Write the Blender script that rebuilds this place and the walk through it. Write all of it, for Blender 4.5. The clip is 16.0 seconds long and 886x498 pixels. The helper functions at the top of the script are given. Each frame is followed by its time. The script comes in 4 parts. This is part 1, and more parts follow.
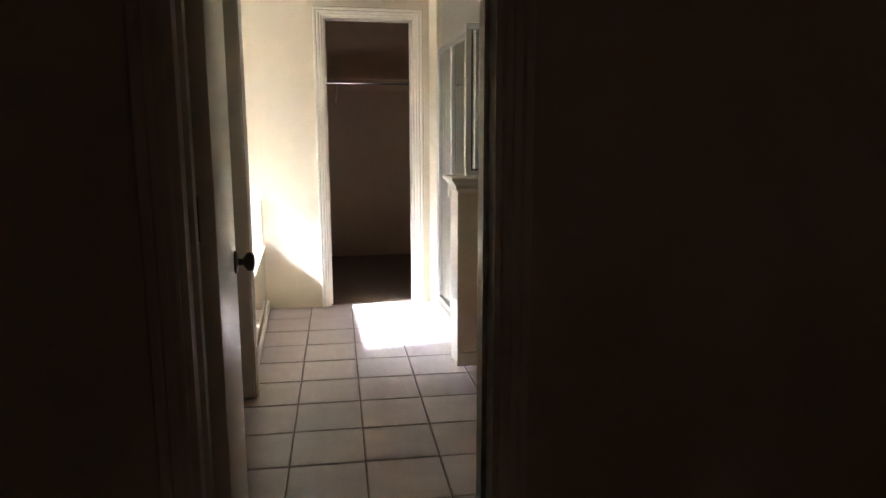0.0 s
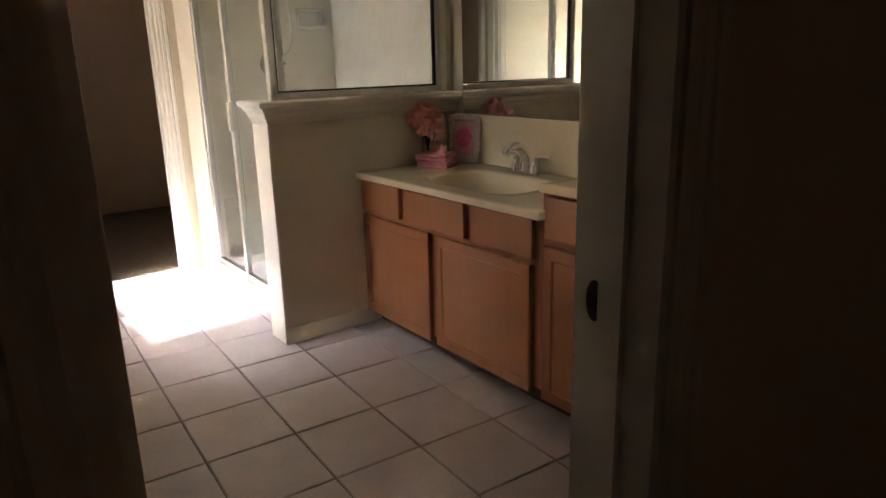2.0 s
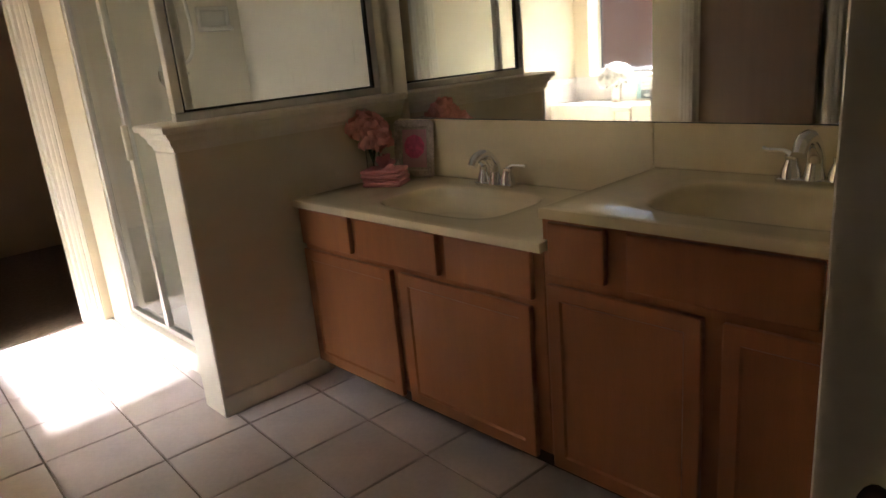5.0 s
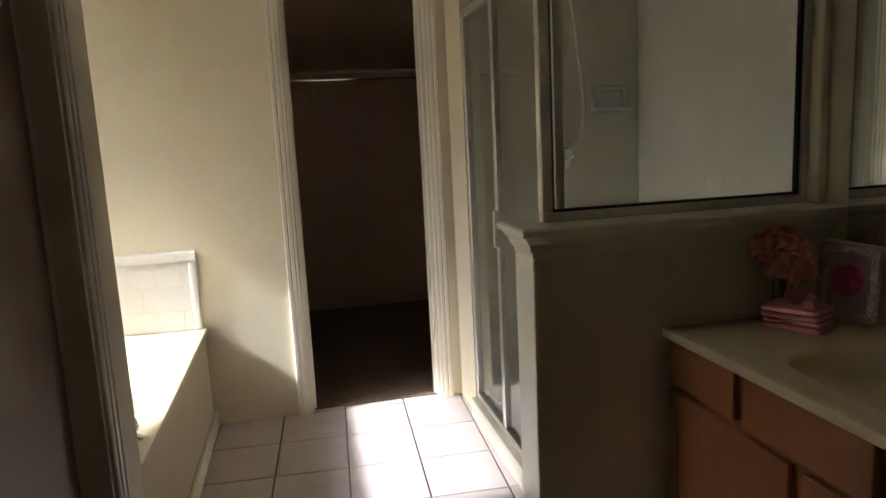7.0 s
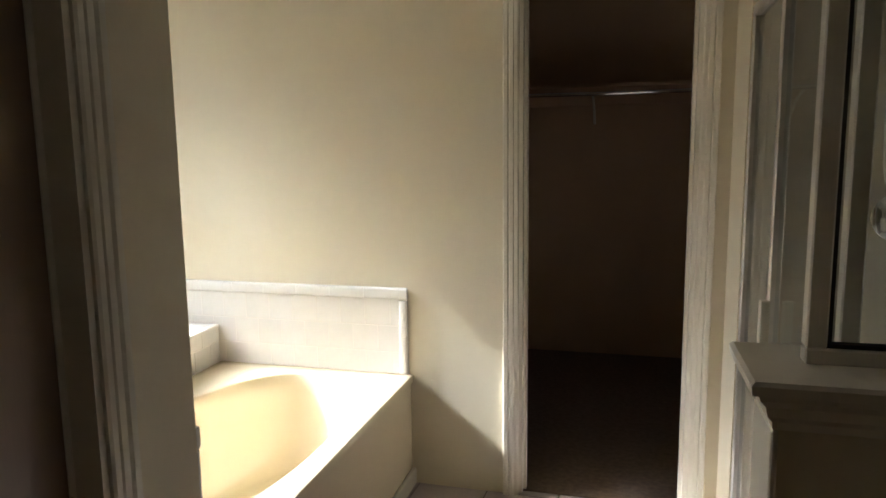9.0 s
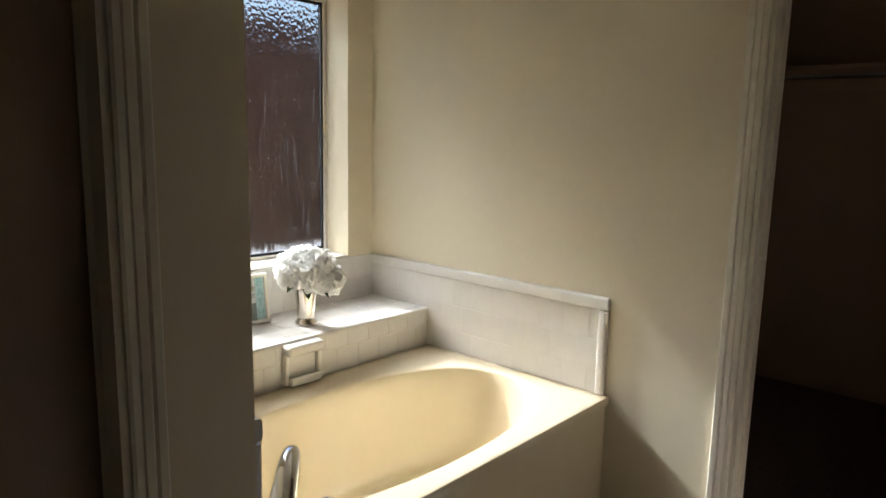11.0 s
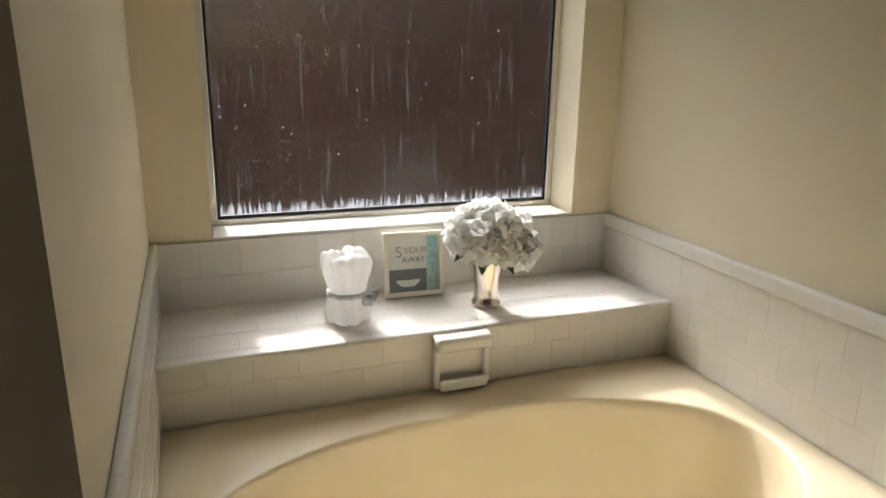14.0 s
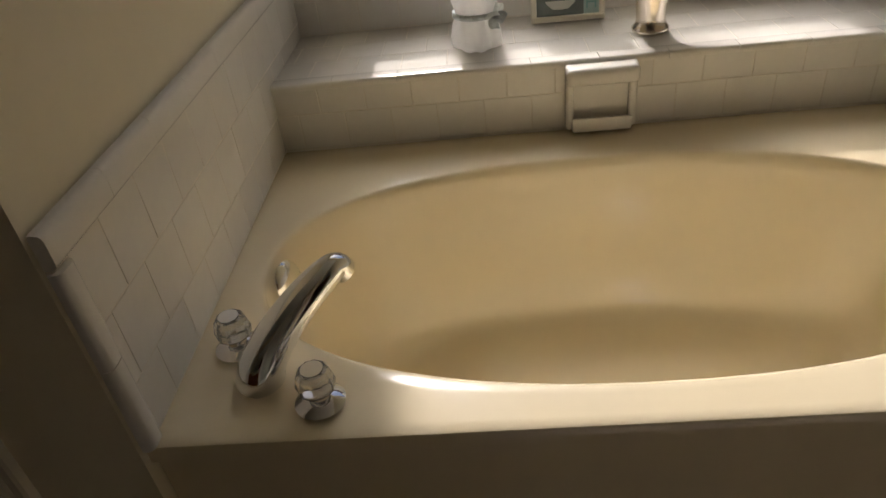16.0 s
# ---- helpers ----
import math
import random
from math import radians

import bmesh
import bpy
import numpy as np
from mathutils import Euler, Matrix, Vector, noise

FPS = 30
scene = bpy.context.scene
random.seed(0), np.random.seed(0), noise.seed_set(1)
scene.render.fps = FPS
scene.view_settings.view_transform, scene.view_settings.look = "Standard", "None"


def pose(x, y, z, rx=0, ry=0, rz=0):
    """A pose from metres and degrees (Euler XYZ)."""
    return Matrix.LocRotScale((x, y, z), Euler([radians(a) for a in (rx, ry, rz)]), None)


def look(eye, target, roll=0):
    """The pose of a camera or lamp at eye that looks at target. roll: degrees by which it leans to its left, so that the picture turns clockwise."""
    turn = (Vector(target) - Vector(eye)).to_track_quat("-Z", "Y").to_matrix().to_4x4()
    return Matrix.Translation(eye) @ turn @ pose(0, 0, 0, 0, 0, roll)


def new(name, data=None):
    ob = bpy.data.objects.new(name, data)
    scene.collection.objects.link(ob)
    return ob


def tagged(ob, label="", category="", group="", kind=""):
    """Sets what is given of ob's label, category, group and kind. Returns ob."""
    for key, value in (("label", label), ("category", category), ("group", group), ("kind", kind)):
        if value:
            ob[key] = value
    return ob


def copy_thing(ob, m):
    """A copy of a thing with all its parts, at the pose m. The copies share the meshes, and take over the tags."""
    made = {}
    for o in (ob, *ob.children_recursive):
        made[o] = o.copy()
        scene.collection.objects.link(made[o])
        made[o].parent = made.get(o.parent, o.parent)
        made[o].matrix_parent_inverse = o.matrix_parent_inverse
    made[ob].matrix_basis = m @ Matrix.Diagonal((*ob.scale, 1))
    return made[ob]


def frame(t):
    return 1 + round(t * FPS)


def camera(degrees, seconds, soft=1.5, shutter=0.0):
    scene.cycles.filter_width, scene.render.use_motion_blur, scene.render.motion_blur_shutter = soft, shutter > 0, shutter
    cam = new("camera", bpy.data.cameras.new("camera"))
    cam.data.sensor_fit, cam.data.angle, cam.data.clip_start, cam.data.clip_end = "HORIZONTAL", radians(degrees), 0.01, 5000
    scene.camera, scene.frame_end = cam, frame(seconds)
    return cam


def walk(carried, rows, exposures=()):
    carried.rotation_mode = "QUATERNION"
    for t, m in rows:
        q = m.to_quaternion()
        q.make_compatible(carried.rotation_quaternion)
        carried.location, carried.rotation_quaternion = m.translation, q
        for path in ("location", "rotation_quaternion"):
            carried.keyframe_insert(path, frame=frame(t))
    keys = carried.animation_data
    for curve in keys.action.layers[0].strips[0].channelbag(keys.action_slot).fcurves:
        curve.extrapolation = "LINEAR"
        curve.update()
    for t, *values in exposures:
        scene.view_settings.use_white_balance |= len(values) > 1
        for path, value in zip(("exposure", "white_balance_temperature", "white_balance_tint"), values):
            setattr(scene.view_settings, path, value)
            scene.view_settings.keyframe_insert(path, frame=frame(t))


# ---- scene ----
cam = camera(66.1, 16.0)
PATH = [
    (0, (0.280, -4.886, 1.234), (0.674, -2.957, 0.902), -0.1),
    (0.5, (0.160, -4.642, 1.187), (0.811, -2.792, 0.808), -0.6),
    (1, (0.050, -4.435, 1.172), (0.858, -2.647, 0.785), -0.4),
    (1.5, (-0.010, -4.242, 1.167), (0.988, -2.570, 0.718), -1.0),
    (2, (0.006, -4.036, 1.152), (1.146, -2.482, 0.621), -1.5),
    (2.5, (0.032, -3.894, 1.158), (1.253, -2.413, 0.596), -1.6),
    (3, (0.045, -3.763, 1.160), (1.344, -2.355, 0.593), -1.1),
    (3.2, (0.055, -3.724, 1.150), (1.405, -2.361, 0.587), -1.1),
    (5.3, (0.245, -3.556, 1.188), (1.500, -2.119, 0.626), -6.8),
    (5.5, (0.285, -3.545, 1.197), (1.424, -1.983, 0.680), -6.2),
    (6, (0.335, -3.488, 1.195), (1.205, -1.748, 0.743), -5.5),
    (6.5, (0.405, -3.342, 1.213), (1.027, -1.485, 0.795), -4.0),
    (7, (0.453, -3.173, 1.264), (0.858, -1.241, 0.945), -2.9),
    (7.5, (0.515, -3.021, 1.302), (0.698, -1.052, 1.005), -2.3),
    (8, (0.590, -2.870, 1.324), (0.572, -0.888, 1.057), -1.4),
    (8.2, (0.628, -2.812, 1.338), (0.521, -0.828, 1.093), -1.1),
    (10.3, (1.110, -2.205, 1.382), (0.055, -0.525, 1.071), -0.4),
    (10.5, (1.121, -2.188, 1.385), (-0.031, -0.585, 1.065), 0.0),
    (11, (1.106, -2.135, 1.376), (-0.212, -0.666, 1.051), 1.2),
    (11.5, (1.077, -1.988, 1.381), (-0.367, -0.635, 1.091), 1.6),
    (12, (1.043, -1.856, 1.390), (-0.495, -0.606, 1.118), 1.7),
    (12.5, (0.970, -1.704, 1.389), (-0.663, -0.583, 1.113), 1.6),
    (13, (0.902, -1.572, 1.385), (-0.868, -0.704, 1.052), 1.5),
    (13.5, (0.819, -1.451, 1.360), (-1.020, -0.784, 0.943), 0.9),
    (14, (0.686, -1.324, 1.332), (-1.119, -0.655, 0.789), 0.9),
    (14.5, (0.612, -1.264, 1.263), (-1.158, -0.688, 0.532), -0.3),
    (15, (0.591, -1.173, 1.233), (-1.170, -0.905, 0.323), -2.7),
    (15.5, (0.598, -1.057, 1.203), (-1.114, -1.102, 0.169), -3.9),
    (16, (0.603, -0.953, 1.188), (-1.031, -1.106, 0.046), -7.1),
]
GAP = [
    (4.2, (0.140, -3.640, 1.165), (1.475, -2.250, 0.597), -3.9),
    (9.2, (0.885, -2.500, 1.365), (0.292, -0.665, 1.085), -0.8),
]
walk(cam, [(t, look(eye, target, roll)) for t, eye, target, roll in sorted(PATH + GAP)],
     exposures=[(0.0, 2.9, 5300, 15), (2.0, 2.95, 5800, 19), (2.6, 2.65, 5800, 18), (3.0, 2.4, 5800, 17), (5.5, 2.45, 6200, 17), (6.0, 1.75, 6000, 15), (6.5, 1.35, 5900, 12), (7.2, 1.3, 5900, 11), (8.2, 1.4, 5800, 11), (10.5, 0.65, 5900, 10),
                (12.5, 0.4, 6100, 12), (13.5, 0.3, 6200, 12), (14.5, -0.22, 6400, 13), (16.0, -0.55, 6700, 15)])

# ---------------------------------------------------------------- light
SUN_DIR = Vector((1.0, 0.115, -0.76)).normalized()
sun_el = math.asin(-SUN_DIR.z)
world = bpy.data.worlds.new("world")
world.use_nodes = True
scene.world = world
wn = world.node_tree.nodes
wn.clear()
sky = wn.new("ShaderNodeTexSky")
sky.sky_type, sky.sun_disc = "NISHITA", False
sky.sun_elevation = sun_el
sky.sun_rotation = math.atan2(-SUN_DIR.x, -SUN_DIR.y)
bg = wn.new("ShaderNodeBackground")
bg.inputs[1].default_value = 0.10
wo = wn.new("ShaderNodeOutputWorld")
world.node_tree.links.new(sky.outputs[0], bg.inputs[0])
world.node_tree.links.new(bg.outputs[0], wo.inputs[0])
sun_data = bpy.data.lights.new("sun", "SUN")
sun_data.energy, sun_data.angle, sun_data.color = 4.6, radians(3.0), (1.0, 0.98, 0.95)
sun = new("sun", sun_data)
sun.rotation_euler = SUN_DIR.to_track_quat("-Z", "Y").to_euler()

# ---------------------------------------------------------------- materials
def mat(name, base, rough=0.6, metal=0.0, vary=0.12, scale=6.0, bump=0.0, bscale=120.0, per_object=0.0,
        spec=0.5, coat=0.0, trans=0.0, ior=1.45, streak=None):
    m = bpy.data.materials.new(name)
    m.use_nodes = True
    n, l = m.node_tree.nodes, m.node_tree.links
    b = n["Principled BSDF"]
    b.inputs["Roughness"].default_value = rough
    b.inputs["Metallic"].default_value = metal
    b.inputs["Specular IOR Level"].default_value = spec
    b.inputs["Coat Weight"].default_value = coat
    b.inputs["Transmission Weight"].default_value = trans
    b.inputs["IOR"].default_value = ior
    tc = n.new("ShaderNodeTexCoord")
    src = tc.outputs["Object"]
    if streak:
        mp = n.new("ShaderNodeMapping")
        mp.inputs["Scale"].default_value = streak
        l.new(src, mp.inputs[0])
        src = mp.outputs[0]
    big = n.new("ShaderNodeTexNoise")
    big.inputs["Scale"].default_value, big.inputs["Detail"].default_value = scale, 6.0
    l.new(src, big.inputs["Vector"])
    fine = n.new("ShaderNodeTexNoise")
    fine.inputs["Scale"].default_value, fine.inputs["Detail"].default_value = scale * 9, 4.0
    l.new(src, fine.inputs["Vector"])
    mx = n.new("ShaderNodeMix")
    mx.data_type = "FLOAT"
    mx.inputs[0].default_value = 0.35
    l.new(big.outputs[0], mx.inputs[2])
    l.new(fine.outputs[0], mx.inputs[3])
    hsv = n.new("ShaderNodeHueSaturation")
    hsv.inputs["Color"].default_value = (*base, 1)
    mr = n.new("ShaderNodeMapRange")
    mr.inputs["From Min"].default_value, mr.inputs["From Max"].default_value = 0.3, 0.7
    mr.inputs["To Min"].default_value, mr.inputs["To Max"].default_value = 1 - vary, 1 + vary
    l.new(mx.outputs[0], mr.inputs["Value"])
    val = mr.outputs[0]
    if per_object:
        oi = n.new("ShaderNodeObjectInfo")
        pr = n.new("ShaderNodeMapRange")
        pr.inputs["To Min"].default_value, pr.inputs["To Max"].default_value = 1 - per_object, 1 + per_object
        l.new(oi.outputs["Random"], pr.inputs["Value"])
        mu = n.new("ShaderNodeMath")
        mu.operation = "MULTIPLY"
        l.new(val, mu.inputs[0])
        l.new(pr.outputs[0], mu.inputs[1])
        val = mu.outputs[0]
    l.new(val, hsv.inputs["Value"])
    l.new(hsv.outputs[0], b.inputs["Base Color"])
    rr = n.new("ShaderNodeMapRange")
    rr.inputs["To Min"].default_value, rr.inputs["To Max"].default_value = max(0.02, rough * 0.8), min(1, rough * 1.2)
    l.new(big.outputs[0], rr.inputs["Value"])
    l.new(rr.outputs[0], b.inputs["Roughness"])
    if bump:
        bn = n.new("ShaderNodeTexNoise")
        bn.inputs["Scale"].default_value, bn.inputs["Detail"].default_value = bscale, 3.0
        l.new(src, bn.inputs["Vector"])
        bp = n.new("ShaderNodeBump")
        bp.inputs["Strength"].default_value, bp.inputs["Distance"].default_value = bump, 0.004
        l.new(bn.outputs[0], bp.inputs["Height"])
        l.new(bp.outputs[0], b.inputs["Normal"])
    return m


M_WALL = mat("wall_paint", (0.78, 0.695, 0.51), 0.62, vary=0.03, scale=2.5, bump=0.12, bscale=90)
M_WHITE = mat("white_trim_paint", (0.82, 0.765, 0.63), 0.35, vary=0.03, scale=5, bump=0.05, bscale=60)
M_CEIL = mat("ceiling_paint", (0.8, 0.77, 0.7), 0.8, vary=0.03, scale=3, bump=0.5, bscale=50)
M_CLOSET = mat("closet_tan_paint", (0.66, 0.47, 0.29), 0.75, vary=0.05, scale=3, bump=0.12, bscale=90)
M_BEDWALL = mat("bedroom_paint", (0.50, 0.38, 0.28), 0.7, vary=0.04, scale=3, bump=0.1)
M_FLOORTILE = mat("floor_tile_ceramic", (0.53, 0.455, 0.42), 0.42, vary=0.12, scale=7, bump=0.12, bscale=70, per_object=0.05)
M_GROUT = mat("floor_grout", (0.20, 0.155, 0.125), 0.9, vary=0.2, scale=20, bump=0.3)
M_CARPET = mat("carpet_pile", (0.28, 0.20, 0.15), 1.0, vary=0.3, scale=40, bump=1.0, bscale=500)
M_TILE = mat("wall_tile_glaze", (0.78, 0.745, 0.68), 0.16, vary=0.03, scale=9, bump=0.03, bscale=25, per_object=0.025)
M_TGROUT = mat("tile_grout", (0.74, 0.69, 0.60), 0.85, vary=0.1, scale=20)
M_TUB = mat("tub_acrylic", (0.79, 0.68, 0.47), 0.13, vary=0.02, scale=4, coat=0.5)
M_MARBLE = mat("cultured_marble", (0.84, 0.71, 0.46), 0.2, vary=0.04, scale=5, coat=0.2)
M_WOOD = mat("honey_wood", (0.43, 0.165, 0.062), 0.32, vary=0.09, scale=5, bump=0.06, bscale=60, per_object=0.06, streak=(6, 6, 0.7))
# toe kick colour, a much darker brown than the cabinet wood
M_TOEKICK = mat("toe_kick_dark_brown", (0.07, 0.035, 0.02), 0.7, vary=0.2, scale=6)
M_CHROME = mat("chrome", (0.85, 0.86, 0.88), 0.07, metal=1.0, vary=0.02)
M_ALU = mat("brushed_aluminium", (0.74, 0.71, 0.66), 0.42, metal=1.0, vary=0.06, scale=30, streak=(1, 1, 0.1))
M_BRONZE = mat("dark_bronze", (0.07, 0.05, 0.04), 0.35, metal=0.8, vary=0.2)
M_GASKET = mat("black_gasket", (0.015, 0.015, 0.015), 0.6, vary=0.1)
M_MIRROR = mat("mirror_silver", (0.88, 0.9, 0.88), 0.02, metal=1.0, vary=0.005)
M_GLASS = mat("clear_glass", (0.96, 0.99, 0.98), 0.03, vary=0.005, trans=1.0)
M_SHGLASS = mat("shower_glass", (0.93, 0.97, 0.965), 0.0, vary=0.0, trans=1.0, ior=1.15)
M_SHTILE = mat("shower_wall_glaze", (0.76, 0.70, 0.58), 0.22, vary=0.04, scale=6, bump=0.03, bscale=25)
M_DOOR = mat("door_paint", (0.27, 0.185, 0.125), 0.42, vary=0.07, scale=4, streak=(8, 8, 0.6))
M_SILVER = mat("silver_cup", (0.72, 0.66, 0.58), 0.18, metal=1.0, vary=0.05)
M_PETALW = mat("white_petal", (0.93, 0.92, 0.88), 0.6, vary=0.06, scale=40)
M_PETALP = mat("coral_petal", (0.98, 0.52, 0.44), 0.6, vary=0.15, scale=40)
M_LEAF = mat("leaf_green", (0.07, 0.13, 0.04), 0.5, vary=0.3, scale=40)
M_TOWELP = mat("pink_terry", (0.80, 0.34, 0.33), 0.95, vary=0.12, scale=60, bump=0.15, bscale=300)
M_TOWELW = mat("white_terry", (0.93, 0.92, 0.90), 0.95, vary=0.04, scale=60, bump=0.15, bscale=300)
M_RIBBON = mat("grey_leaf_print", (0.56, 0.60, 0.60), 0.7, vary=0.4, scale=60)
M_PAPER = mat("print_paper", (0.80, 0.80, 0.74), 0.6, vary=0.04, scale=20)
M_PRINTDK = mat("print_slate", (0.22, 0.25, 0.24), 0.6, vary=0.15, scale=40)
M_PRINTTEAL = mat("print_teal", (0.30, 0.55, 0.53), 0.6, vary=0.08, scale=40)
M_PRINTGOLD = mat("print_olive", (0.42, 0.40, 0.26), 0.6, vary=0.08, scale=40)
M_ROSE = mat("rose_print", (0.78, 0.16, 0.30), 0.5, vary=0.35, scale=50)
M_PEWTER = mat("pewter_frame", (0.55, 0.47, 0.38), 0.4, metal=0.5, vary=0.25, scale=60, bump=0.4)
M_ACRYLIC = mat("clear_acrylic", (0.95, 0.95, 0.93), 0.05, vary=0.01, trans=0.85, ior=1.49)
M_FENCE = mat("stained_fence", (0.135, 0.064, 0.043), 0.8, vary=0.3, scale=5, per_object=0.25, streak=(6, 6, 0.5))
M_GROUND = mat("ground_soil", (0.16, 0.13, 0.09), 1.0, vary=0.3, scale=2, bump=0.5)

# petals let light through; the towel is made to, to brighten its shaded side
for m in (M_PETALW, M_PETALP, M_TOWELW):
    n, l = m.node_tree.nodes, m.node_tree.links
    tl = n.new("ShaderNodeBsdfTranslucent")
    hs_node = next(x for x in n if x.bl_idname == "ShaderNodeHueSaturation")
    l.new(hs_node.outputs[0], tl.inputs[0])
    mix = n.new("ShaderNodeMixShader")
    mix.inputs[0].default_value = 0.45
    l.new(n["Principled BSDF"].outputs[0], mix.inputs[1])
    l.new(tl.outputs[0], mix.inputs[2])
    l.new(mix.outputs[0], n["Material Output"].inputs[0])

# pebbled privacy glass, with dried drip marks
def privacy_glass():
    m = bpy.data.materials.new("pebbled_window_glass")
    m.use_nodes = True
    n, l = m.node_tree.nodes, m.node_tree.links
    b = n["Principled BSDF"]
    b.inputs["Base Color"].default_value = (0.93, 0.95, 0.95, 1)
    b.inputs["Transmission Weight"].default_value = 1.0
    b.inputs["Roughness"].default_value = 0.12
    b.inputs["IOR"].default_value = 1.35
    tc = n.new("ShaderNodeTexCoord")
    v = n.new("ShaderNodeTexVoronoi")
    v.feature = "SMOOTH_F1"
    v.inputs["Scale"].default_value = 70
    l.new(tc.outputs["Object"], v.inputs["Vector"])
    bp = n.new("ShaderNodeBump")
    bp.inputs["Strength"].default_value, bp.inputs["Distance"].default_value = 0.7, 0.006
    l.new(v.outputs["Distance"], bp.inputs["Height"])
    l.new(bp.outputs[0], b.inputs["Normal"])
    # mineral drips: thin vertical streaks that scatter light
    mp = n.new("ShaderNodeMapping")
    mp.inputs["Scale"].default_value = (1, 55, 2.2)
    l.new(tc.outputs["Object"], mp.inputs[0])
    s = n.new("ShaderNodeTexNoise")
    s.inputs["Scale"].default_value, s.inputs["Detail"].default_value = 1.6, 3.0
    l.new(mp.outputs[0], s.inputs["Vector"])
    r = n.new("ShaderNodeMapRange")
    r.inputs["From Min"].default_value, r.inputs["From Max"].default_value = 0.60, 0.78
    r.inputs["To Min"].default_value, r.inputs["To Max"].default_value = 0.0, 0.07
    l.new(s.outputs[0], r.inputs["Value"])
    # splash marks standing up from the bottom rail, and dried specks
    sep = n.new("ShaderNodeSeparateXYZ")
    l.new(tc.outputs["Object"], sep.inputs[0])
    mp2 = n.new("ShaderNodeMapping")
    mp2.inputs["Scale"].default_value = (1, 90, 9)
    l.new(tc.outputs["Object"], mp2.inputs[0])
    s2 = n.new("ShaderNodeTexNoise")
    s2.inputs["Scale"].default_value, s2.inputs["Detail"].default_value = 1.5, 4.0
    l.new(mp2.outputs[0], s2.inputs["Vector"])
    th = n.new("ShaderNodeMath")
    th.operation, th.inputs[1].default_value, th.inputs[2].default_value = "MULTIPLY_ADD", 0.16, -0.025
    l.new(s2.outputs[0], th.inputs[0])
    df = n.new("ShaderNodeMath")
    df.operation = "SUBTRACT"
    l.new(th.outputs[0], df.inputs[0])
    l.new(sep.outputs["Z"], df.inputs[1])
    r2 = n.new("ShaderNodeMapRange")
    r2.inputs["From Min"].default_value, r2.inputs["From Max"].default_value = 0.0, 0.03
    r2.inputs["To Min"].default_value, r2.inputs["To Max"].default_value = 0.0, 0.45
    l.new(df.outputs[0], r2.inputs["Value"])
    v2 = n.new("ShaderNodeTexVoronoi")
    v2.inputs["Scale"].default_value = 17
    l.new(tc.outputs["Object"], v2.inputs["Vector"])
    r3 = n.new("ShaderNodeMapRange")
    r3.inputs["From Min"].default_value, r3.inputs["From Max"].default_value = 0.065, 0.035
    r3.inputs["To Min"].default_value, r3.inputs["To Max"].default_value = 0.0, 0.6
    l.new(v2.outputs["Distance"], r3.inputs["Value"])
    m1 = n.new("ShaderNodeMath")
    m1.operation = "MAXIMUM"
    l.new(r.outputs[0], m1.inputs[0])
    l.new(r2.outputs[0], m1.inputs[1])
    m2 = n.new("ShaderNodeMath")
    m2.operation = "MAXIMUM"
    l.new(m1.outputs[0], m2.inputs[0])
    l.new(r3.outputs[0], m2.inputs[1])
    d = n.new("ShaderNodeBsdfTranslucent")
    d.inputs[0].default_value = (0.55, 0.56, 0.58, 1)
    mix = n.new("ShaderNodeMixShader")
    l.new(m2.outputs[0], mix.inputs[0])
    l.new(b.outputs[0], mix.inputs[1])
    l.new(d.outputs[0], mix.inputs[2])
    l.new(mix.outputs[0], n["Material Output"].inputs[0])
    return m


M_PRIVACY = privacy_glass()


# ---------------------------------------------------------------- mesh helpers
def finish(name, bm, material, parent=None, smooth=False):
    """bm in world coordinates (or in the parent's, shifted by the parent's place)."""
    if parent is not None:
        bmesh.ops.translate(bm, verts=bm.verts, vec=-Vector(parent["base"]))
    bmesh.ops.recalc_face_normals(bm, faces=bm.faces)
    me = bpy.data.meshes.new(name)
    bm.to_mesh(me)
    bm.free()
    me.materials.append(material)
    if smooth:
        me.shade_smooth()
        if smooth != "all":
            me.set_sharp_from_angle(angle=radians(40))
    ob = new(name, me)
    if parent is not None:
        ob.parent = parent
    return ob


def thing(name, base, label, category, group="", kind=""):
    e = new(name)
    e.empty_display_size = 0.1
    e.location = base
    e["base"] = tuple(base)
    return tagged(e, label, category, group, kind)


def add_box(bm, x0, x1, y0, y1, z0, z1, bev=0.0, seg=1):
    r = bmesh.ops.create_cube(bm, size=1.0)
    vs = r["verts"]
    for v in vs:
        v.co = Vector(((x0 + x1) / 2 + v.co.x * (x1 - x0), (y0 + y1) / 2 + v.co.y * (y1 - y0), (z0 + z1) / 2 + v.co.z * (z1 - z0)))
    if bev:
        es = {e for v in vs for e in v.link_edges}
        bmesh.ops.bevel(bm, geom=list(es), offset=bev, segments=seg, affect="EDGES", profile=0.5)


def box(name, x0, x1, y0, y1, z0, z1, material, parent=None, bev=0.0, seg=1):
    bm = bmesh.new()
    add_box(bm, x0, x1, y0, y1, z0, z1, bev, seg)
    return finish(name, bm, material, parent, smooth=seg > 1)


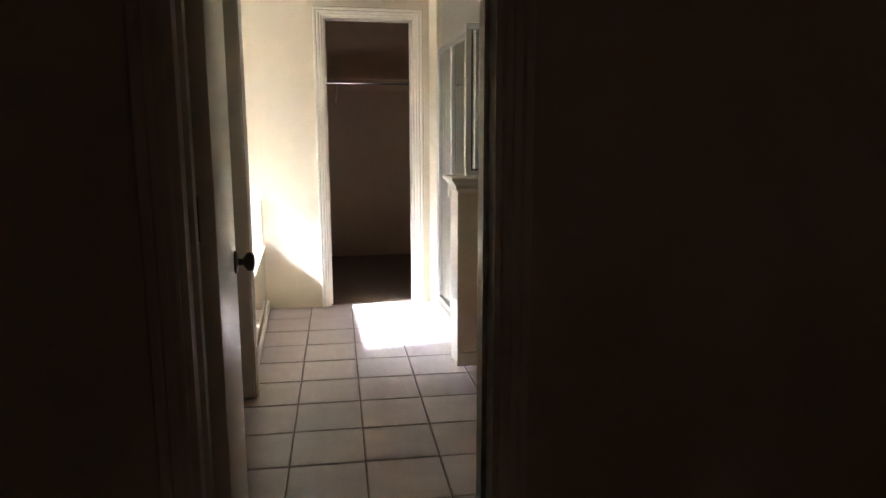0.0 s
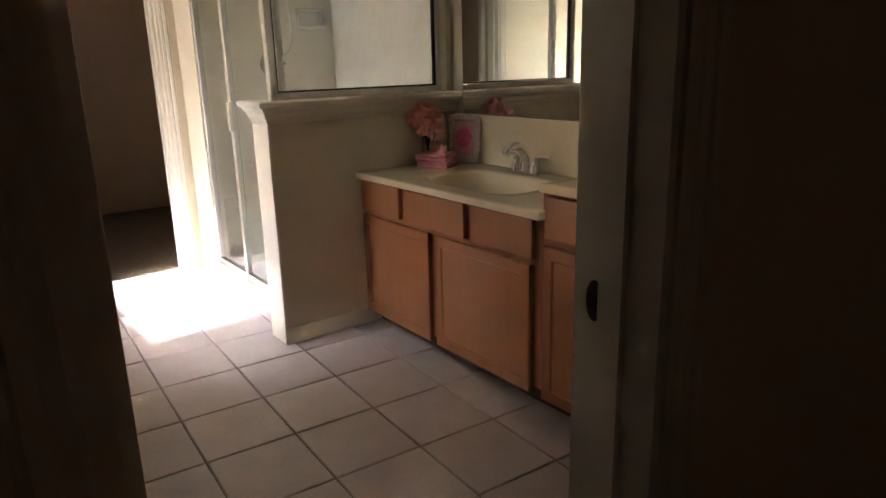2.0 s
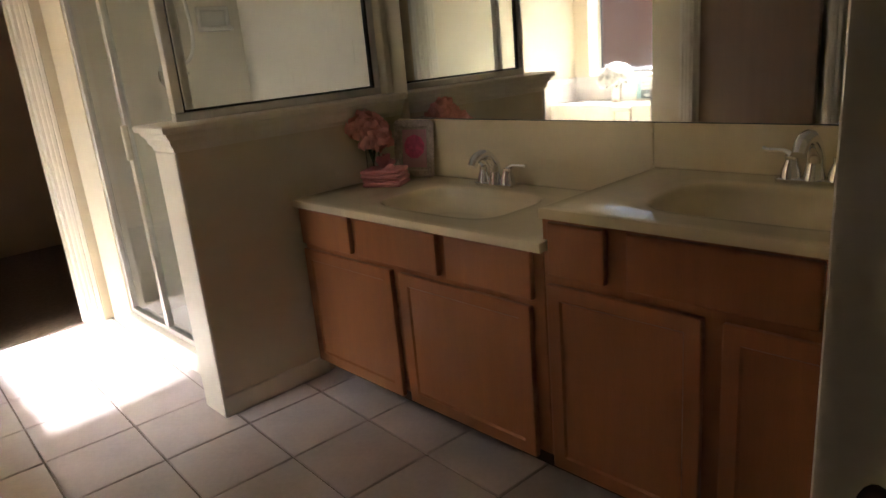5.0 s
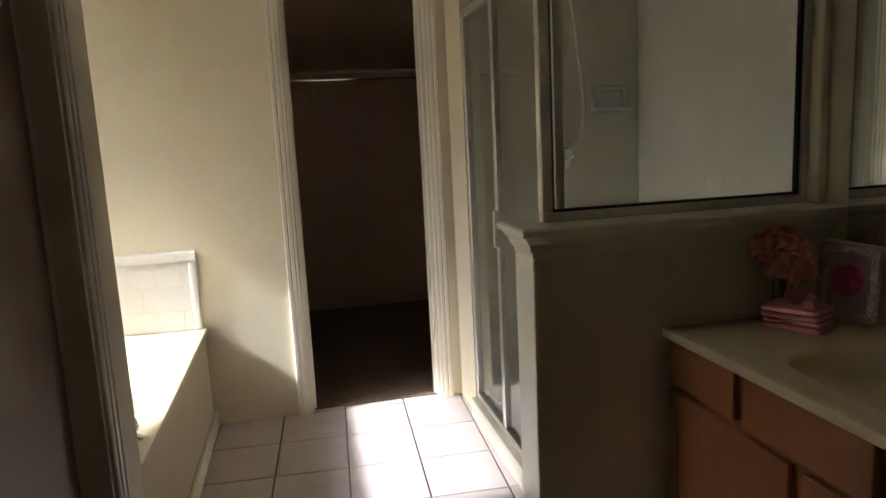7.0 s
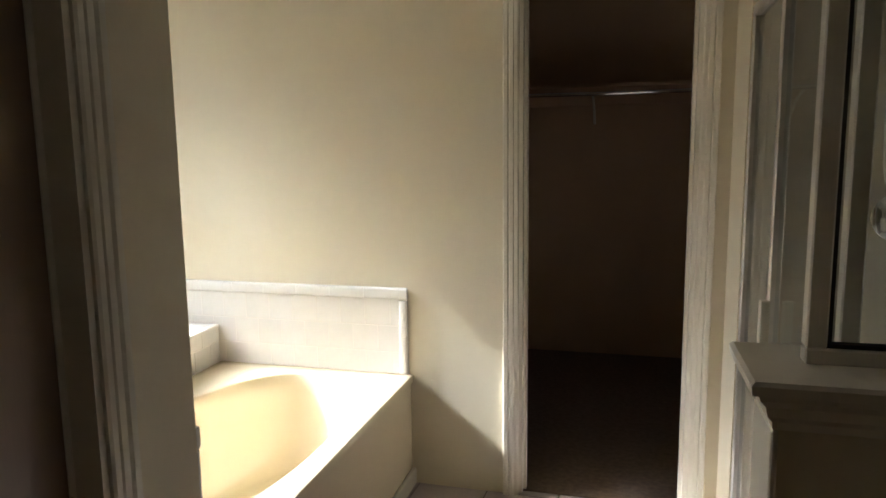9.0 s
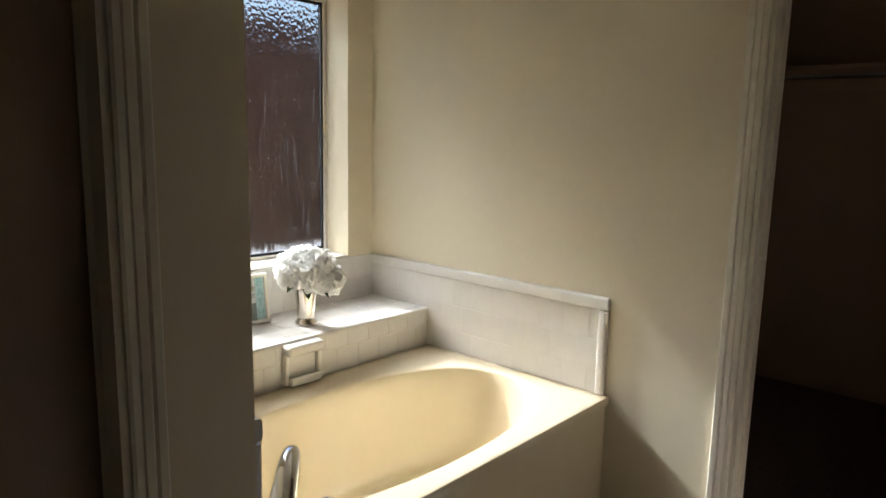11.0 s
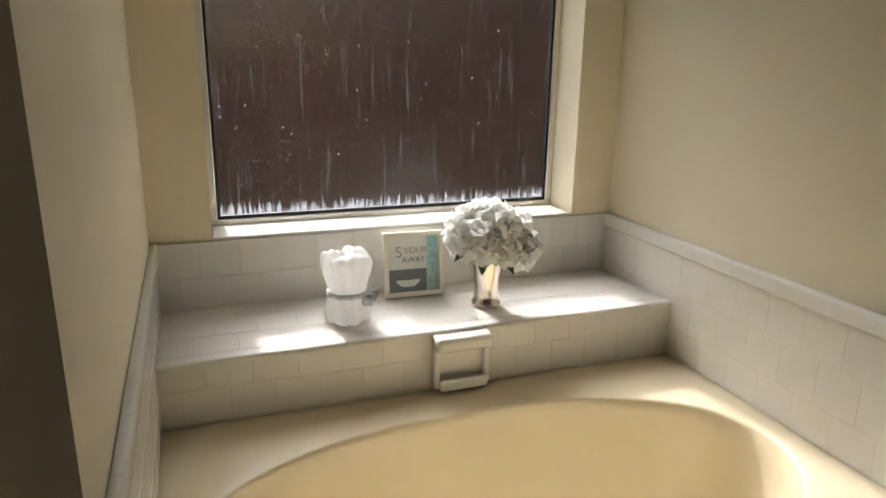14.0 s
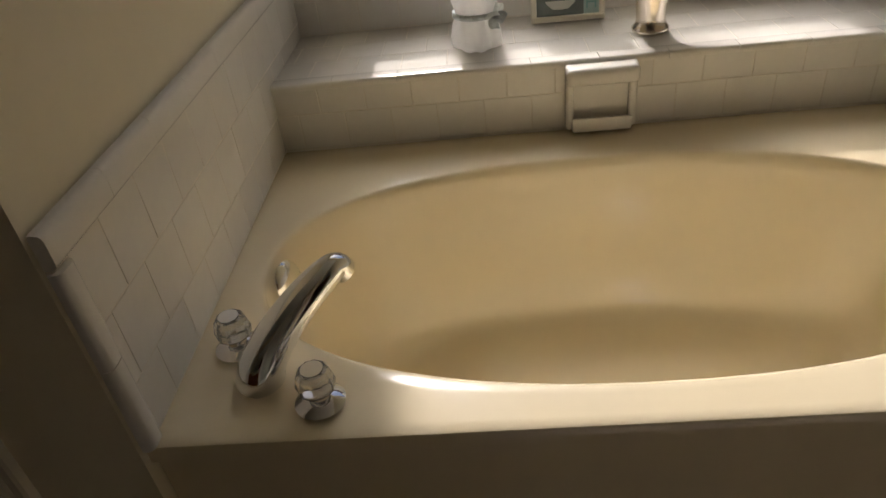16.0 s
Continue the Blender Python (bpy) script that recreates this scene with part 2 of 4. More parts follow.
def lathe(bm, profile, at, n=24, axis=Vector((0, 0, 1)), squash=(1, 1)):
    """Rings of (radius, height) round an axis through the point at."""
    q = Vector((0, 0, 1)).rotation_difference(axis)
    rings = []
    for r, h in profile:
        if r < 1e-6:
            rings.append([bm.verts.new(Vector(at) + q @ Vector((0, 0, h)))])
        else:
            rings.append([bm.verts.new(Vector(at) + q @ Vector((r * squash[0] * math.cos(2 * math.pi * i / n), r * squash[1] * math.sin(2 * math.pi * i / n), h))) for i in range(n)])
    for a, b in zip(rings, rings[1:]):
        for i in range(n):
            f = [a[i % len(a)], a[(i + 1) % len(a)], b[(i + 1) % len(b)], b[i % len(b)]]
            f = list(dict.fromkeys(f))
            if len(f) > 2:
                bm.faces.new(f)


def tube(bm, pts, radii, n=12, flat=1.0):
    """A round bar along pts, with one radius for each point."""
    pts = [Vector(p) for p in pts]
    up = Vector((0, 0, 1))
    rings = []
    for i, p in enumerate(pts):
        d = (pts[min(i + 1, len(pts) - 1)] - pts[max(i - 1, 0)]).normalized()
        s = d.cross(up)
        s = s.normalized() if s.length > 1e-3 else Vector((1, 0, 0))
        u = s.cross(d).normalized()
        rings.append([bm.verts.new(p + radii[i] * (s * math.cos(2 * math.pi * k / n) + flat * u * math.sin(2 * math.pi * k / n))) for k in range(n)])
    for a, b in zip(rings, rings[1:]):
        for k in range(n):
            bm.faces.new((a[k], a[(k + 1) % n], b[(k + 1) % n], b[k]))
    bm.faces.new(rings[0])
    bm.faces.new(rings[-1])


def smooth_path(ctrl, n=8):
    c = [Vector(p) for p in ctrl]
    c = [2 * c[0] - c[1]] + c + [2 * c[-1] - c[-2]]
    out = []
    for i in range(1, len(c) - 2):
        for k in range(n):
            t = k / n
            out.append(0.5 * (2 * c[i] + (c[i + 1] - c[i - 1]) * t + (2 * c[i - 1] - 5 * c[i] + 4 * c[i + 1] - c[i + 2]) * t * t + (3 * c[i] - c[i - 1] - 3 * c[i + 1] + c[i + 2]) * t ** 3))
    return out + [c[-2]]


CASING = [(0.0, 0.0), (0.0, 0.009), (0.006, 0.012), (0.018, 0.012), (0.021, 0.0155), (0.034, 0.0165), (0.038, 0.013), (0.043, 0.018), (0.056, 0.019), (0.060, 0.015), (0.060, 0.0)]


def casing(name, a, b, top, plane, out, axis, label, parent=None):
    """Door casing round an opening from a to b along axis, on the plane, standing proud towards out."""
    bm = bmesh.new()
    lines = []
    for u, d in CASING:
        pts = [(a - u, 0.0), (a - u, top + u), (b + u, top + u), (b + u, 0.0)]
        lines.append([bm.verts.new((p, plane + out * d, z) if axis == "x" else (plane + out * d, p, z)) for p, z in pts])
    for l0, l1 in zip(lines, lines[1:]):
        for k in range(3):
            bm.faces.new((l0[k], l0[k + 1], l1[k + 1], l1[k]))
    for k in (0, 3):
        bm.faces.new([l[k] for l in lines])
    return tagged(finish(name, bm, M_WHITE, parent), label, "trim", kind="structure")


def wall_panel(bm, axis, p0, p1, a0, a1, z0, z1):
    if axis == "x":
        add_box(bm, a0, a1, p0, p1, z0, z1)
    else:
        add_box(bm, p0, p1, a0, a1, z0, z1)


def wall(name, axis, p0, p1, a0, a1, z1, openings, material, label):
    """A wall along axis between a0 and a1, with through openings (b0, b1, sill, head)."""
    bm = bmesh.new()
    at = a0
    for b0, b1, s, hd in sorted(openings):
        if b0 > at:
            wall_panel(bm, axis, p0, p1, at, b0, 0, z1)
        if s > 0:
            wall_panel(bm, axis, p0, p1, b0, b1, 0, s)
        if hd < z1:
            wall_panel(bm, axis, p0, p1, b0, b1, hd, z1)
        at = b1
    if at < a1:
        wall_panel(bm, axis, p0, p1, at, a1, 0, z1)
    return tagged(finish(name, bm, material), label, "wall", kind="structure")


# ---------------------------------------------------------------- the plan
H = 2.44
TW = -1.26                    # window wall's inner face
TS = -1.453                   # tub's end wall
DECK, SHELF, SILL = 0.470, 0.635, 0.83
SHX = -0.885                  # front of the tiled ledge
CL0, CL1, CLH = 0.438, 1.073, 2.03     # walk-in closet opening
KY0, KY1, KX = -1.45, -1.31, 1.068     # half wall
MX = 2.0                      # mirror wall
SX = 1.20                     # shower door plane
SB = -0.28                    # shower's tiled back wall
EY0, EY1 = -3.58, -3.45       # entry wall
EX0, EX1 = 0.050, 0.666        # entry opening
WH0, WH1 = -2.40, -1.69       # side door opening
WINB, WINA, WINT = -0.145, -1.29, 1.98

box_ground = tagged(box("ground", -400, 400, -400, 400, -0.4, -0.15, M_GROUND), "bare soil ground around the house", "ground", kind="structure")
tagged(box("floor", -1.6, MX + 0.12, EY1 - 0.06, 0.04, -0.12, -0.008, M_GROUT), "beige square ceramic tile floor with dark grout", "floor", kind="structure")
floor = bpy.data.objects["floor"]
tagged(box("floor_closet", -0.6, MX + 0.12, 0.04, 2.2, -0.12, 0.004, M_CARPET), "brown carpet on the closet floor", "carpet", kind="structure")
tagged(box("floor_bedroom", -3.2, 3.4, -7.2, EY1 - 0.06, -0.12, 0.004, M_CARPET), "brown carpet on the bedroom floor", "carpet", kind="structure")
tagged(box("ceiling", TW - 0.2, MX + 0.12, EY0, 2.17, H, H + 0.15, M_CEIL), "plain off-white textured ceiling", "ceiling", kind="structure")
tagged(box("ceiling_bedroom", -3.2, 3.4, -7.2, EY0, H, H + 0.15, M_CEIL), "plain off-white bedroom ceiling", "ceiling", kind="structure")

wall("wall_closet", "x", 0.0, 0.12, TW - 0.24, MX + 0.12, H, [(CL0, CL1, 0, CLH)], M_WALL, "cream painted wall with the closet opening")
wall("wall_window", "y", TW - 0.20, TW, TS - 0.12, 0.0, H, [(WINA, WINB, SILL, WINT)], M_WALL, "cream painted wall with the bath window")
wall("wall_tub_end", "x", TS - 0.12, TS, TW, 0.018, H, [], M_WALL, "cream painted end wall beside the tub")
wall("wall_side", "y", -0.122, 0.018, WH0, TS - 0.12, H, [(WH0, WH1, 0, 2.03)], M_WALL, "cream painted wall with the side door")
wall("wall_side_jog", "y", -0.30, -0.16, EY1, WH0, H, [], M_WALL, "cream painted wall by the entry")
wall("wall_entry", "x", EY0, EY1, -3.2, 3.4, H, [(EX0, EX1, 0, 2.04)], M_WALL, "painted wall with the bathroom entry")
wall("wall_shower_back", "x", SB, 0.0, SX - 0.02, MX, H, [], M_WALL, "cream painted wall block closing the shower")
wall("wall_mirror", "y", MX, MX + 0.12, EY1, 0.0, H, [], M_WALL, "cream painted wall behind the vanity")
wall("wall_closet_back", "x", 2.05, 2.17, -0.6, MX + 0.12, H, [], M_CLOSET, "tan painted closet back wall")
wall("wall_closet_west", "y", -0.6, -0.48, 0.12, 2.05, H, [], M_CLOSET, "tan painted closet side wall")
wall("wall_closet_east", "y", MX, MX + 0.12, 0.12, 2.05, H, [], M_CLOSET, "tan painted closet side wall")
wall("wall_bedroom_west", "y", -3.2, -3.08, -7.2, EY0, H, [], M_BEDWALL, "plain dark bedroom wall")
wall("wall_bedroom_east", "y", 3.28, 3.4, -7.2, EY0, H, [], M_BEDWALL, "plain dark bedroom wall")
# unseen opening added in the south wall, giving the bedroom faint sky light
wall("wall_bedroom_south", "x", -7.2, -7.08, -3.08, 3.28, H, [(0.9, 1.3, 0.9, 2.0)], M_BEDWALL, "plain dark bedroom wall with an added opening for fill daylight")
wall("wall_toilet_west", "y", -1.5, -1.38, -2.6, TS - 0.12, H, [], M_WALL, "cream wall behind the side door")
wall("wall_toilet_south", "x", -2.72, -2.60, -1.5, -0.30, H, [], M_WALL, "cream wall behind the side door")

# unseen translucent sheet added over that opening to dim and warm its light
curtain = thing("curtain", (1.1, -7.06, 0.85), "unseen brown translucent sheet added to dim and warm the fill daylight", "curtain")
bm = bmesh.new()
cols = [(bm.verts.new((0.84 + 0.013 * k, -7.055 + 0.012 * math.sin(k * 0.9), 0.84)), bm.verts.new((0.84 + 0.013 * k, -7.055 + 0.012 * math.sin(k * 0.9), 2.08))) for k in range(41)]
for a, b in zip(cols, cols[1:]):
    bm.faces.new((a[0], b[0], b[1], a[1]))
cloth = bpy.data.materials.new("fill_light_cloth")
cloth.use_nodes = True
tr = cloth.node_tree.nodes.new("ShaderNodeBsdfTranslucent")
tr.inputs[0].default_value = (0.42, 0.22, 0.11, 1)
cloth.node_tree.links.new(tr.outputs[0], cloth.node_tree.nodes["Material Output"].inputs[0])
finish("cloth", bm, cloth, curtain, smooth="all")

casing("trim_closet", CL0, CL1, CLH, 0.0, -1, "x", "white moulded casing round the closet opening")
casing("trim_entry_bath", EX0, EX1, 2.04, EY1, 1, "x", "white moulded casing round the entry")
casing("trim_entry_bedroom", EX0, EX1, 2.04, EY0, -1, "x", "white moulded casing round the entry")
casing("trim_side_door", WH0, WH1, 2.03, 0.018, 1, "y", "white moulded casing round the side door")


def jamb(name, axis, p0, p1, a0, a1, top, label):
    """Flat lining boards in an opening, with a stop strip."""
    bm = bmesh.new()
    mid = (p0 + p1) / 2
    for q0, q1, s in ((a0 - 0.001, a0 + 0.014, 1), (a1 - 0.014, a1 + 0.001, -1)):
        wall_panel(bm, axis, p0 - 0.002, p1 + 0.002, q0, q1, 0.006, top)
        e = q1 if s > 0 else q0
        wall_panel(bm, axis, mid - 0.018, mid + 0.018, min(e, e + s * 0.011), max(e, e + s * 0.011), 0.006, top - 0.014)
    wall_panel(bm, axis, p0 - 0.002, p1 + 0.002, a0 + 0.014, a1 - 0.014, top - 0.014, top + 0.001)
    return tagged(finish(name, bm, M_WHITE), label, "jamb", kind="structure")


jamb("trim_jamb_closet", "x", 0.0, 0.12, CL0, CL1, CLH, "white door lining of the closet")
jamb("trim_jamb_entry", "x", EY0, EY1, EX0, EX1, 2.04, "white door lining of the entry")
jamb("trim_jamb_side", "y", -0.122, 0.018, WH0, WH1, 2.03, "white door lining of the side door")

# skirting
def skirting(name, x0, x1, y0, y1, label="white painted skirting board"):
    bm = bmesh.new()
    add_box(bm, x0, x1, y0, y1, 0.0, 0.075, 0.004)
    return tagged(finish(name, bm, M_WHITE), label, "skirting", kind="structure")


skirting("baseboard_entry_east", EX1 + 0.062, 1.44, EY1 + 0.001, EY1 + 0.013)

# ---------------------------------------------------------------- window and outside
bm = bmesh.new()
gx0, gx1 = TW - 0.175, TW - 0.145
for y0, y1, z0, z1 in ((WINA, WINB, SILL, SILL + 0.022), (WINA, WINB, WINT - 0.03, WINT), (WINA, WINA + 0.022, SILL + 0.022, WINT - 0.03), (WINB - 0.022, WINB, SILL + 0.022, WINT - 0.03)):
    add_box(bm, gx0, gx1, y0, y1, z0, z1, 0.003)
window = thing("window_1", (TW - 0.16, -0.71, SILL), "aluminium bathroom window with pebbled privacy glass", "window", kind="structure")
tagged(finish("frame", bm, M_ALU, window), "grey aluminium frame")
bm = bmesh.new()
for y0, y1, z0, z1 in ((WINA + 0.022, WINB - 0.022, SILL + 0.022, SILL + 0.032), (WINA + 0.022, WINB - 0.022, WINT - 0.04, WINT - 0.03), (WINA + 0.022, WINA + 0.03, SILL + 0.03, WINT - 0.03), (WINB - 0.03, WINB - 0.022, SILL + 0.03, WINT - 0.03)):
    add_box(bm, gx0 + 0.006, gx1 - 0.006, y0, y1, z0, z1)
tagged(finish("gasket", bm, M_GASKET, window), "black rubber glazing gasket")
pane = tagged(box("pane", TW - 0.164, TW - 0.159, WINA + 0.02, WINB - 0.02, SILL + 0.02, WINT - 0.028, M_PRIVACY, window), "pebbled water-stained privacy glass")
pane.visible_shadow = False
box("sill", TW - 0.144, TW + 0.004, WINA + 0.002, WINB - 0.002, SILL - 0.004, SILL + 0.006, M_TILE, window, 0.003)

fence = thing("fence", (-4.2, -0.7, -0.15), "dark brown stained board fence outside the window", "fence")
for i in range(40):
    y = -4.6 + i * 0.2
    bm = bmesh.new()
    add_box(bm, -4.22, -4.2, y, y + 0.192, -0.15, 2.45 + 0.01 * math.sin(i * 2.3), 0.003)
    finish("board", bm, M_FENCE, fence)
for z in (0.3, 2.0):
    box("rail", -4.26, -4.22, -4.6, 3.4, z, z + 0.09, M_FENCE, fence)


# ---------------------------------------------------------------- basins and tub
def slab_with_basin(bm, x0, x1, y0, y1, top, cx, cy, rx, ry, depth, power=2.0, n=96, thick=0.03, taper=0.72, lip=0.012):
    def ring(sx, sy, z, p=power, dx=0.0, dy=0.0):
        out = []
        for i in range(n):
            a = 2 * math.pi * i / n
            c, s = math.cos(a), math.sin(a)
            out.append(bm.verts.new((cx + dx + sx * math.copysign(abs(c) ** (2 / p), c), cy + dy + sy * math.copysign(abs(s) ** (2 / p), s), z)))
        return out

    def square(z, g=0.0):
        out = []
        for i in range(n):
            a = 2 * math.pi * (i) / n
            c, s = math.cos(a), math.sin(a)
            px = math.copysign(abs(c) ** (2 / power), c) * rx
            py = math.copysign(abs(s) ** (2 / power), s) * ry
            k = 1e9
            if abs(px) > 1e-9:
                k = min(k, ((x1 - g - cx) if px > 0 else (x0 + g - cx)) / px)
            if abs(py) > 1e-9:
                k = min(k, ((y1 - g - cy) if py > 0 else (y0 + g - cy)) / py)
            out.append([cx + k * px, cy + k * py, z])
        for X, Y in ((x0 + g, y0 + g), (x0 + g, y1 - g), (x1 - g, y0 + g), (x1 - g, y1 - g)):
            j = min(range(n), key=lambda i: (out[i][0] - X) ** 2 + (out[i][1] - Y) ** 2)
            out[j] = [X, Y, z]
        return [bm.verts.new(v) for v in out]

    rings = [square(top - thick), square(top - 0.006), square(top - 0.0018, 0.0018), square(top, 0.006)]
    for k in range(1, 5):
        f = k / 5
        a = rings[3]
        rings.append([bm.verts.new(a[i].co.lerp(Vector((cx + (rx + lip) * math.copysign(abs(math.cos(2 * math.pi * i / n)) ** (2 / power), math.cos(2 * math.pi * i / n)), cy + (ry + lip) * math.copysign(abs(math.sin(2 * math.pi * i / n)) ** (2 / power), math.sin(2 * math.pi * i / n)), top)), f)) for i in range(n)])
    rings.append(ring(rx + lip, ry + lip, top))
    rings.append(ring(rx + lip * 0.4, ry + lip * 0.4, top - lip * 0.18))
    rings.append(ring(rx, ry, top - lip * 0.7))
    for k in range(1, 11):
        f = k / 10
        sc = 1 - (1 - taper) * f ** 1.6
        z = top - lip * 0.7 - (depth - lip) * math.sin(f * math.pi / 2)
        rings.append(ring(rx * sc, ry * sc, z))
    for sc in (0.9, 0.6, 0.3):
        rings.append(ring(rx * taper * sc, ry * taper * sc, top - depth - 0.002 * (1 - sc)))
    for a, b in zip(rings, rings[1:]):
        for i in range(n):
            j = (i + 1) % n
            bm.faces.new((a[i], a[j], b[j], b[i]))
    bm.faces.new(rings[-1])


tub = thing("bathtub", (-0.44, -0.72, 0.0), "cream oval built-in bathtub with smooth apron", "bathtub")
bm = bmesh.new()
slab_with_basin(bm, SHX, 0.004, TS, 0.0, DECK, -0.405, -0.73, 0.330, 0.645, 0.39, power=2.25, n=120, lip=0.011, taper=0.74)
finish("basin", bm, M_TUB, tub, smooth=True)
box("apron", -0.026, -0.006, TS, -0.001, 0.02, DECK - 0.028, M_TUB, tub, 0.003)
box("base_strip", -0.005, 0.012, TS, -0.001, 0.0, 0.07, M_WHITE, tub, 0.004)
bm = bmesh.new()
lathe(bm, [(0.0, 0.0), (0.040, 0.0), (0.042, 0.005), (0.034, 0.012), (0.0, 0.014)], (-0.415, -1.352, 0.425), 24, Vector((0.25, 1, 0.25)).normalized())
tagged(finish("overflow_plate", bm, M_CHROME, tub, smooth=True), "round chrome overflow plate")

# tub filler: two clear knobs and a curved spout
filler = thing("bath_tap", (-0.11, -1.29, DECK), "chrome bath filler with two clear knobs", "tap")
for kx, ky in ((-0.187, -1.370), (-0.062, -1.216)):
    bm = bmesh.new()
    lathe(bm, [(0, 0), (0.036, 0), (0.037, 0.006), (0.026, 0.014), (0.016, 0.018), (0.014, 0.03), (0, 0.03)], (kx, ky, DECK), 24)
    tagged(finish("escutcheon", bm, M_CHROME, filler, smooth=True), "chrome base")
    bm = bmesh.new()
    lathe(bm, [(0, 0.026), (0.017, 0.026), (0.027, 0.032), (0.029, 0.042), (0.025, 0.060), (0.021, 0.066), (0, 0.066)], (kx, ky, DECK), 10)
    tagged(finish("knob", bm, M_ACRYLIC, filler), "faceted clear acrylic knob")
    bm = bmesh.new()
    lathe(bm, [(0, 0.0661), (0.016, 0.0661), (0.016, 0.069), (0, 0.070)], (kx, ky, DECK), 20)
    tagged(finish("cap", bm, M_CHROME, filler, smooth=True), "chrome cap")
bm = bmesh.new()
pts = smooth_path([(-0.116, -1.318, DECK - 0.003), (-0.120, -1.310, DECK + 0.025), (-0.140, -1.287, DECK + 0.060), (-0.176, -1.248, DECK + 0.096), (-0.212, -1.212, DECK + 0.117), (-0.228, -1.197, DECK + 0.119), (-0.235, -1.190, DECK + 0.106)], 6)
rad = [0.040 - 0.017 * min(1, i / (len(pts) - 8)) for i in range(len(pts))]
tube(bm, pts, rad, 18, 0.95)
tagged(finish("spout", bm, M_CHROME, filler, smooth=True), "curved chrome spout")

# ---------------------------------------------------------------- tiled ledge, soap dish
ledge = thing("tiled_ledge", (-1.07, -0.72, 0.0), "white tiled ledge behind the tub under the window", "ledge", kind="structure")
box("core", TW, SHX - 0.0024, TS, 0.0, 0.0, SHELF - 0.0028, M_TGROUT, ledge)

dish = thing("soap_dish", (SHX, -0.69, DECK), "white ceramic soap dish set in the ledge front", "soap dish")
bm = bmesh.new()
y0, y1, z0, z1 = -0.770, -0.610, 0.476, 0.628
add_box(bm, SHX - 0.002, SHX + 0.006, y0, y1, z0, z1, 0.003)
for a in ((y0, y0 + 0.018, z0, z1), (y1 - 0.018, y1, z0, z1)):
    add_box(bm, SHX, SHX + 0.026, *a, 0.007, 3)
add_box(bm, SHX, SHX + 0.05, y0, y1, z1 - 0.040, z1, 0.012, 3)
add_box(bm, SHX, SHX + 0.045, y0 + 0.012, y1 - 0.012, z0, z0 + 0.02, 0.007, 3)
add_box(bm, SHX + 0.036, SHX + 0.045, y0 + 0.012, y1 - 0.012, z0 + 0.01, z0 + 0.034, 0.004, 2)
finish("body", bm, M_TILE, dish, smooth=True)

# ---------------------------------------------------------------- shower
curb = thing("shower_curb", (SX, -0.7, 0.0), "white shower kerb under the glass door", "kerb", kind="structure")
box("top", SX - 0.045, SX + 0.06, KY1, SB, 0.0, 0.09, M_WHITE, curb, 0.006, 2)
tagged(box("shower_tray", SX + 0.06, MX, KY1, SB, 0.0, 0.04, M_TILE), "white shower tray", "shower tray", kind="structure")
half = thing("half_wall", (1.5, -1.37, 0.0), "cream half wall with a moulded wooden cap", "wall", kind="structure")
box("body", KX, MX, KY0, KY1, 0.0, 0.985, M_WALL, half)
bm = bmesh.new()
prof = [(0.0, 0.93), (0.010, 0.932), (0.012, 0.945), (0.020, 0.955), (0.024, 0.972), (0.034, 0.984), (0.036, 0.992), (0.048, 0.996), (0.050, 1.012), (0.044, 1.018)]
prev = None
for d, z in prof:
    cur = [bm.verts.new(p) for p in ((MX, KY0 - d, z), (KX - d, KY0 - d, z), (KX - d, KY1 + d, z), (MX, KY1 + d, z))]
    if prev:
        for k in range(3):
            bm.faces.new((prev[k], prev[k + 1], cur[k + 1], cur[k]))
    prev = cur
bm.faces.new(prev)
tagged(finish("cap", bm, M_WHITE, half), "moulded cream cap")
box("skirting", KX - 0.012, 1.50, KY0 - 0.012, KY0 - 0.001, 0.0, 0.075, M_WHITE, half, 0.003)
box("end_trim", KX - 0.012, KX - 0.001, KY0 - 0.012, KY1 + 0.0, 0.0, 0.93, M_WHITE, half, 0.003)
GY = -1.37
box("post", 1.967, MX - 0.001, GY - 0.055, GY + 0.055, 1.018, H - 0.002, M_WALL, half, 0.004)
TOP = 1.79
glass_panel = thing("shower_screen", (1.5, GY, 1.018), "aluminium framed clear shower screen on the half wall", "shower screen")
bm = bmesh.new()
PX0, PX1 = 1.115, 1.966
for x0, x1, z0, z1 in ((PX0, PX1, 1.018, 1.045), (PX0, PX1, TOP - 0.03, TOP), (PX0, PX0 + 0.032, 1.045, TOP - 0.03), (PX1 - 0.028, PX1, 1.045, TOP - 0.03)):
    add_box(bm, x0, x1, GY - 0.016, GY + 0.016, z0, z1, 0.003)
finish("frame", bm, M_ALU, glass_panel)
bm = bmesh.new()
for x0, x1, z0, z1 in ((PX0 + 0.032, PX1 - 0.028, 1.045, 1.052), (PX0 + 0.032, PX0 + 0.039, 1.052, TOP - 0.03), (PX1 - 0.035, PX1 - 0.028, 1.052, TOP - 0.03)):
    add_box(bm, x0, x1, GY - 0.010, GY + 0.010, z0, z1)
tagged(finish("gasket", bm, M_GASKET, glass_panel), "black gasket")
g = box("pane", PX0 + 0.03, PX1 - 0.026, GY - 0.003, GY + 0.003, 1.04, TOP - 0.028, M_SHGLASS, glass_panel)
g.visible_shadow = False

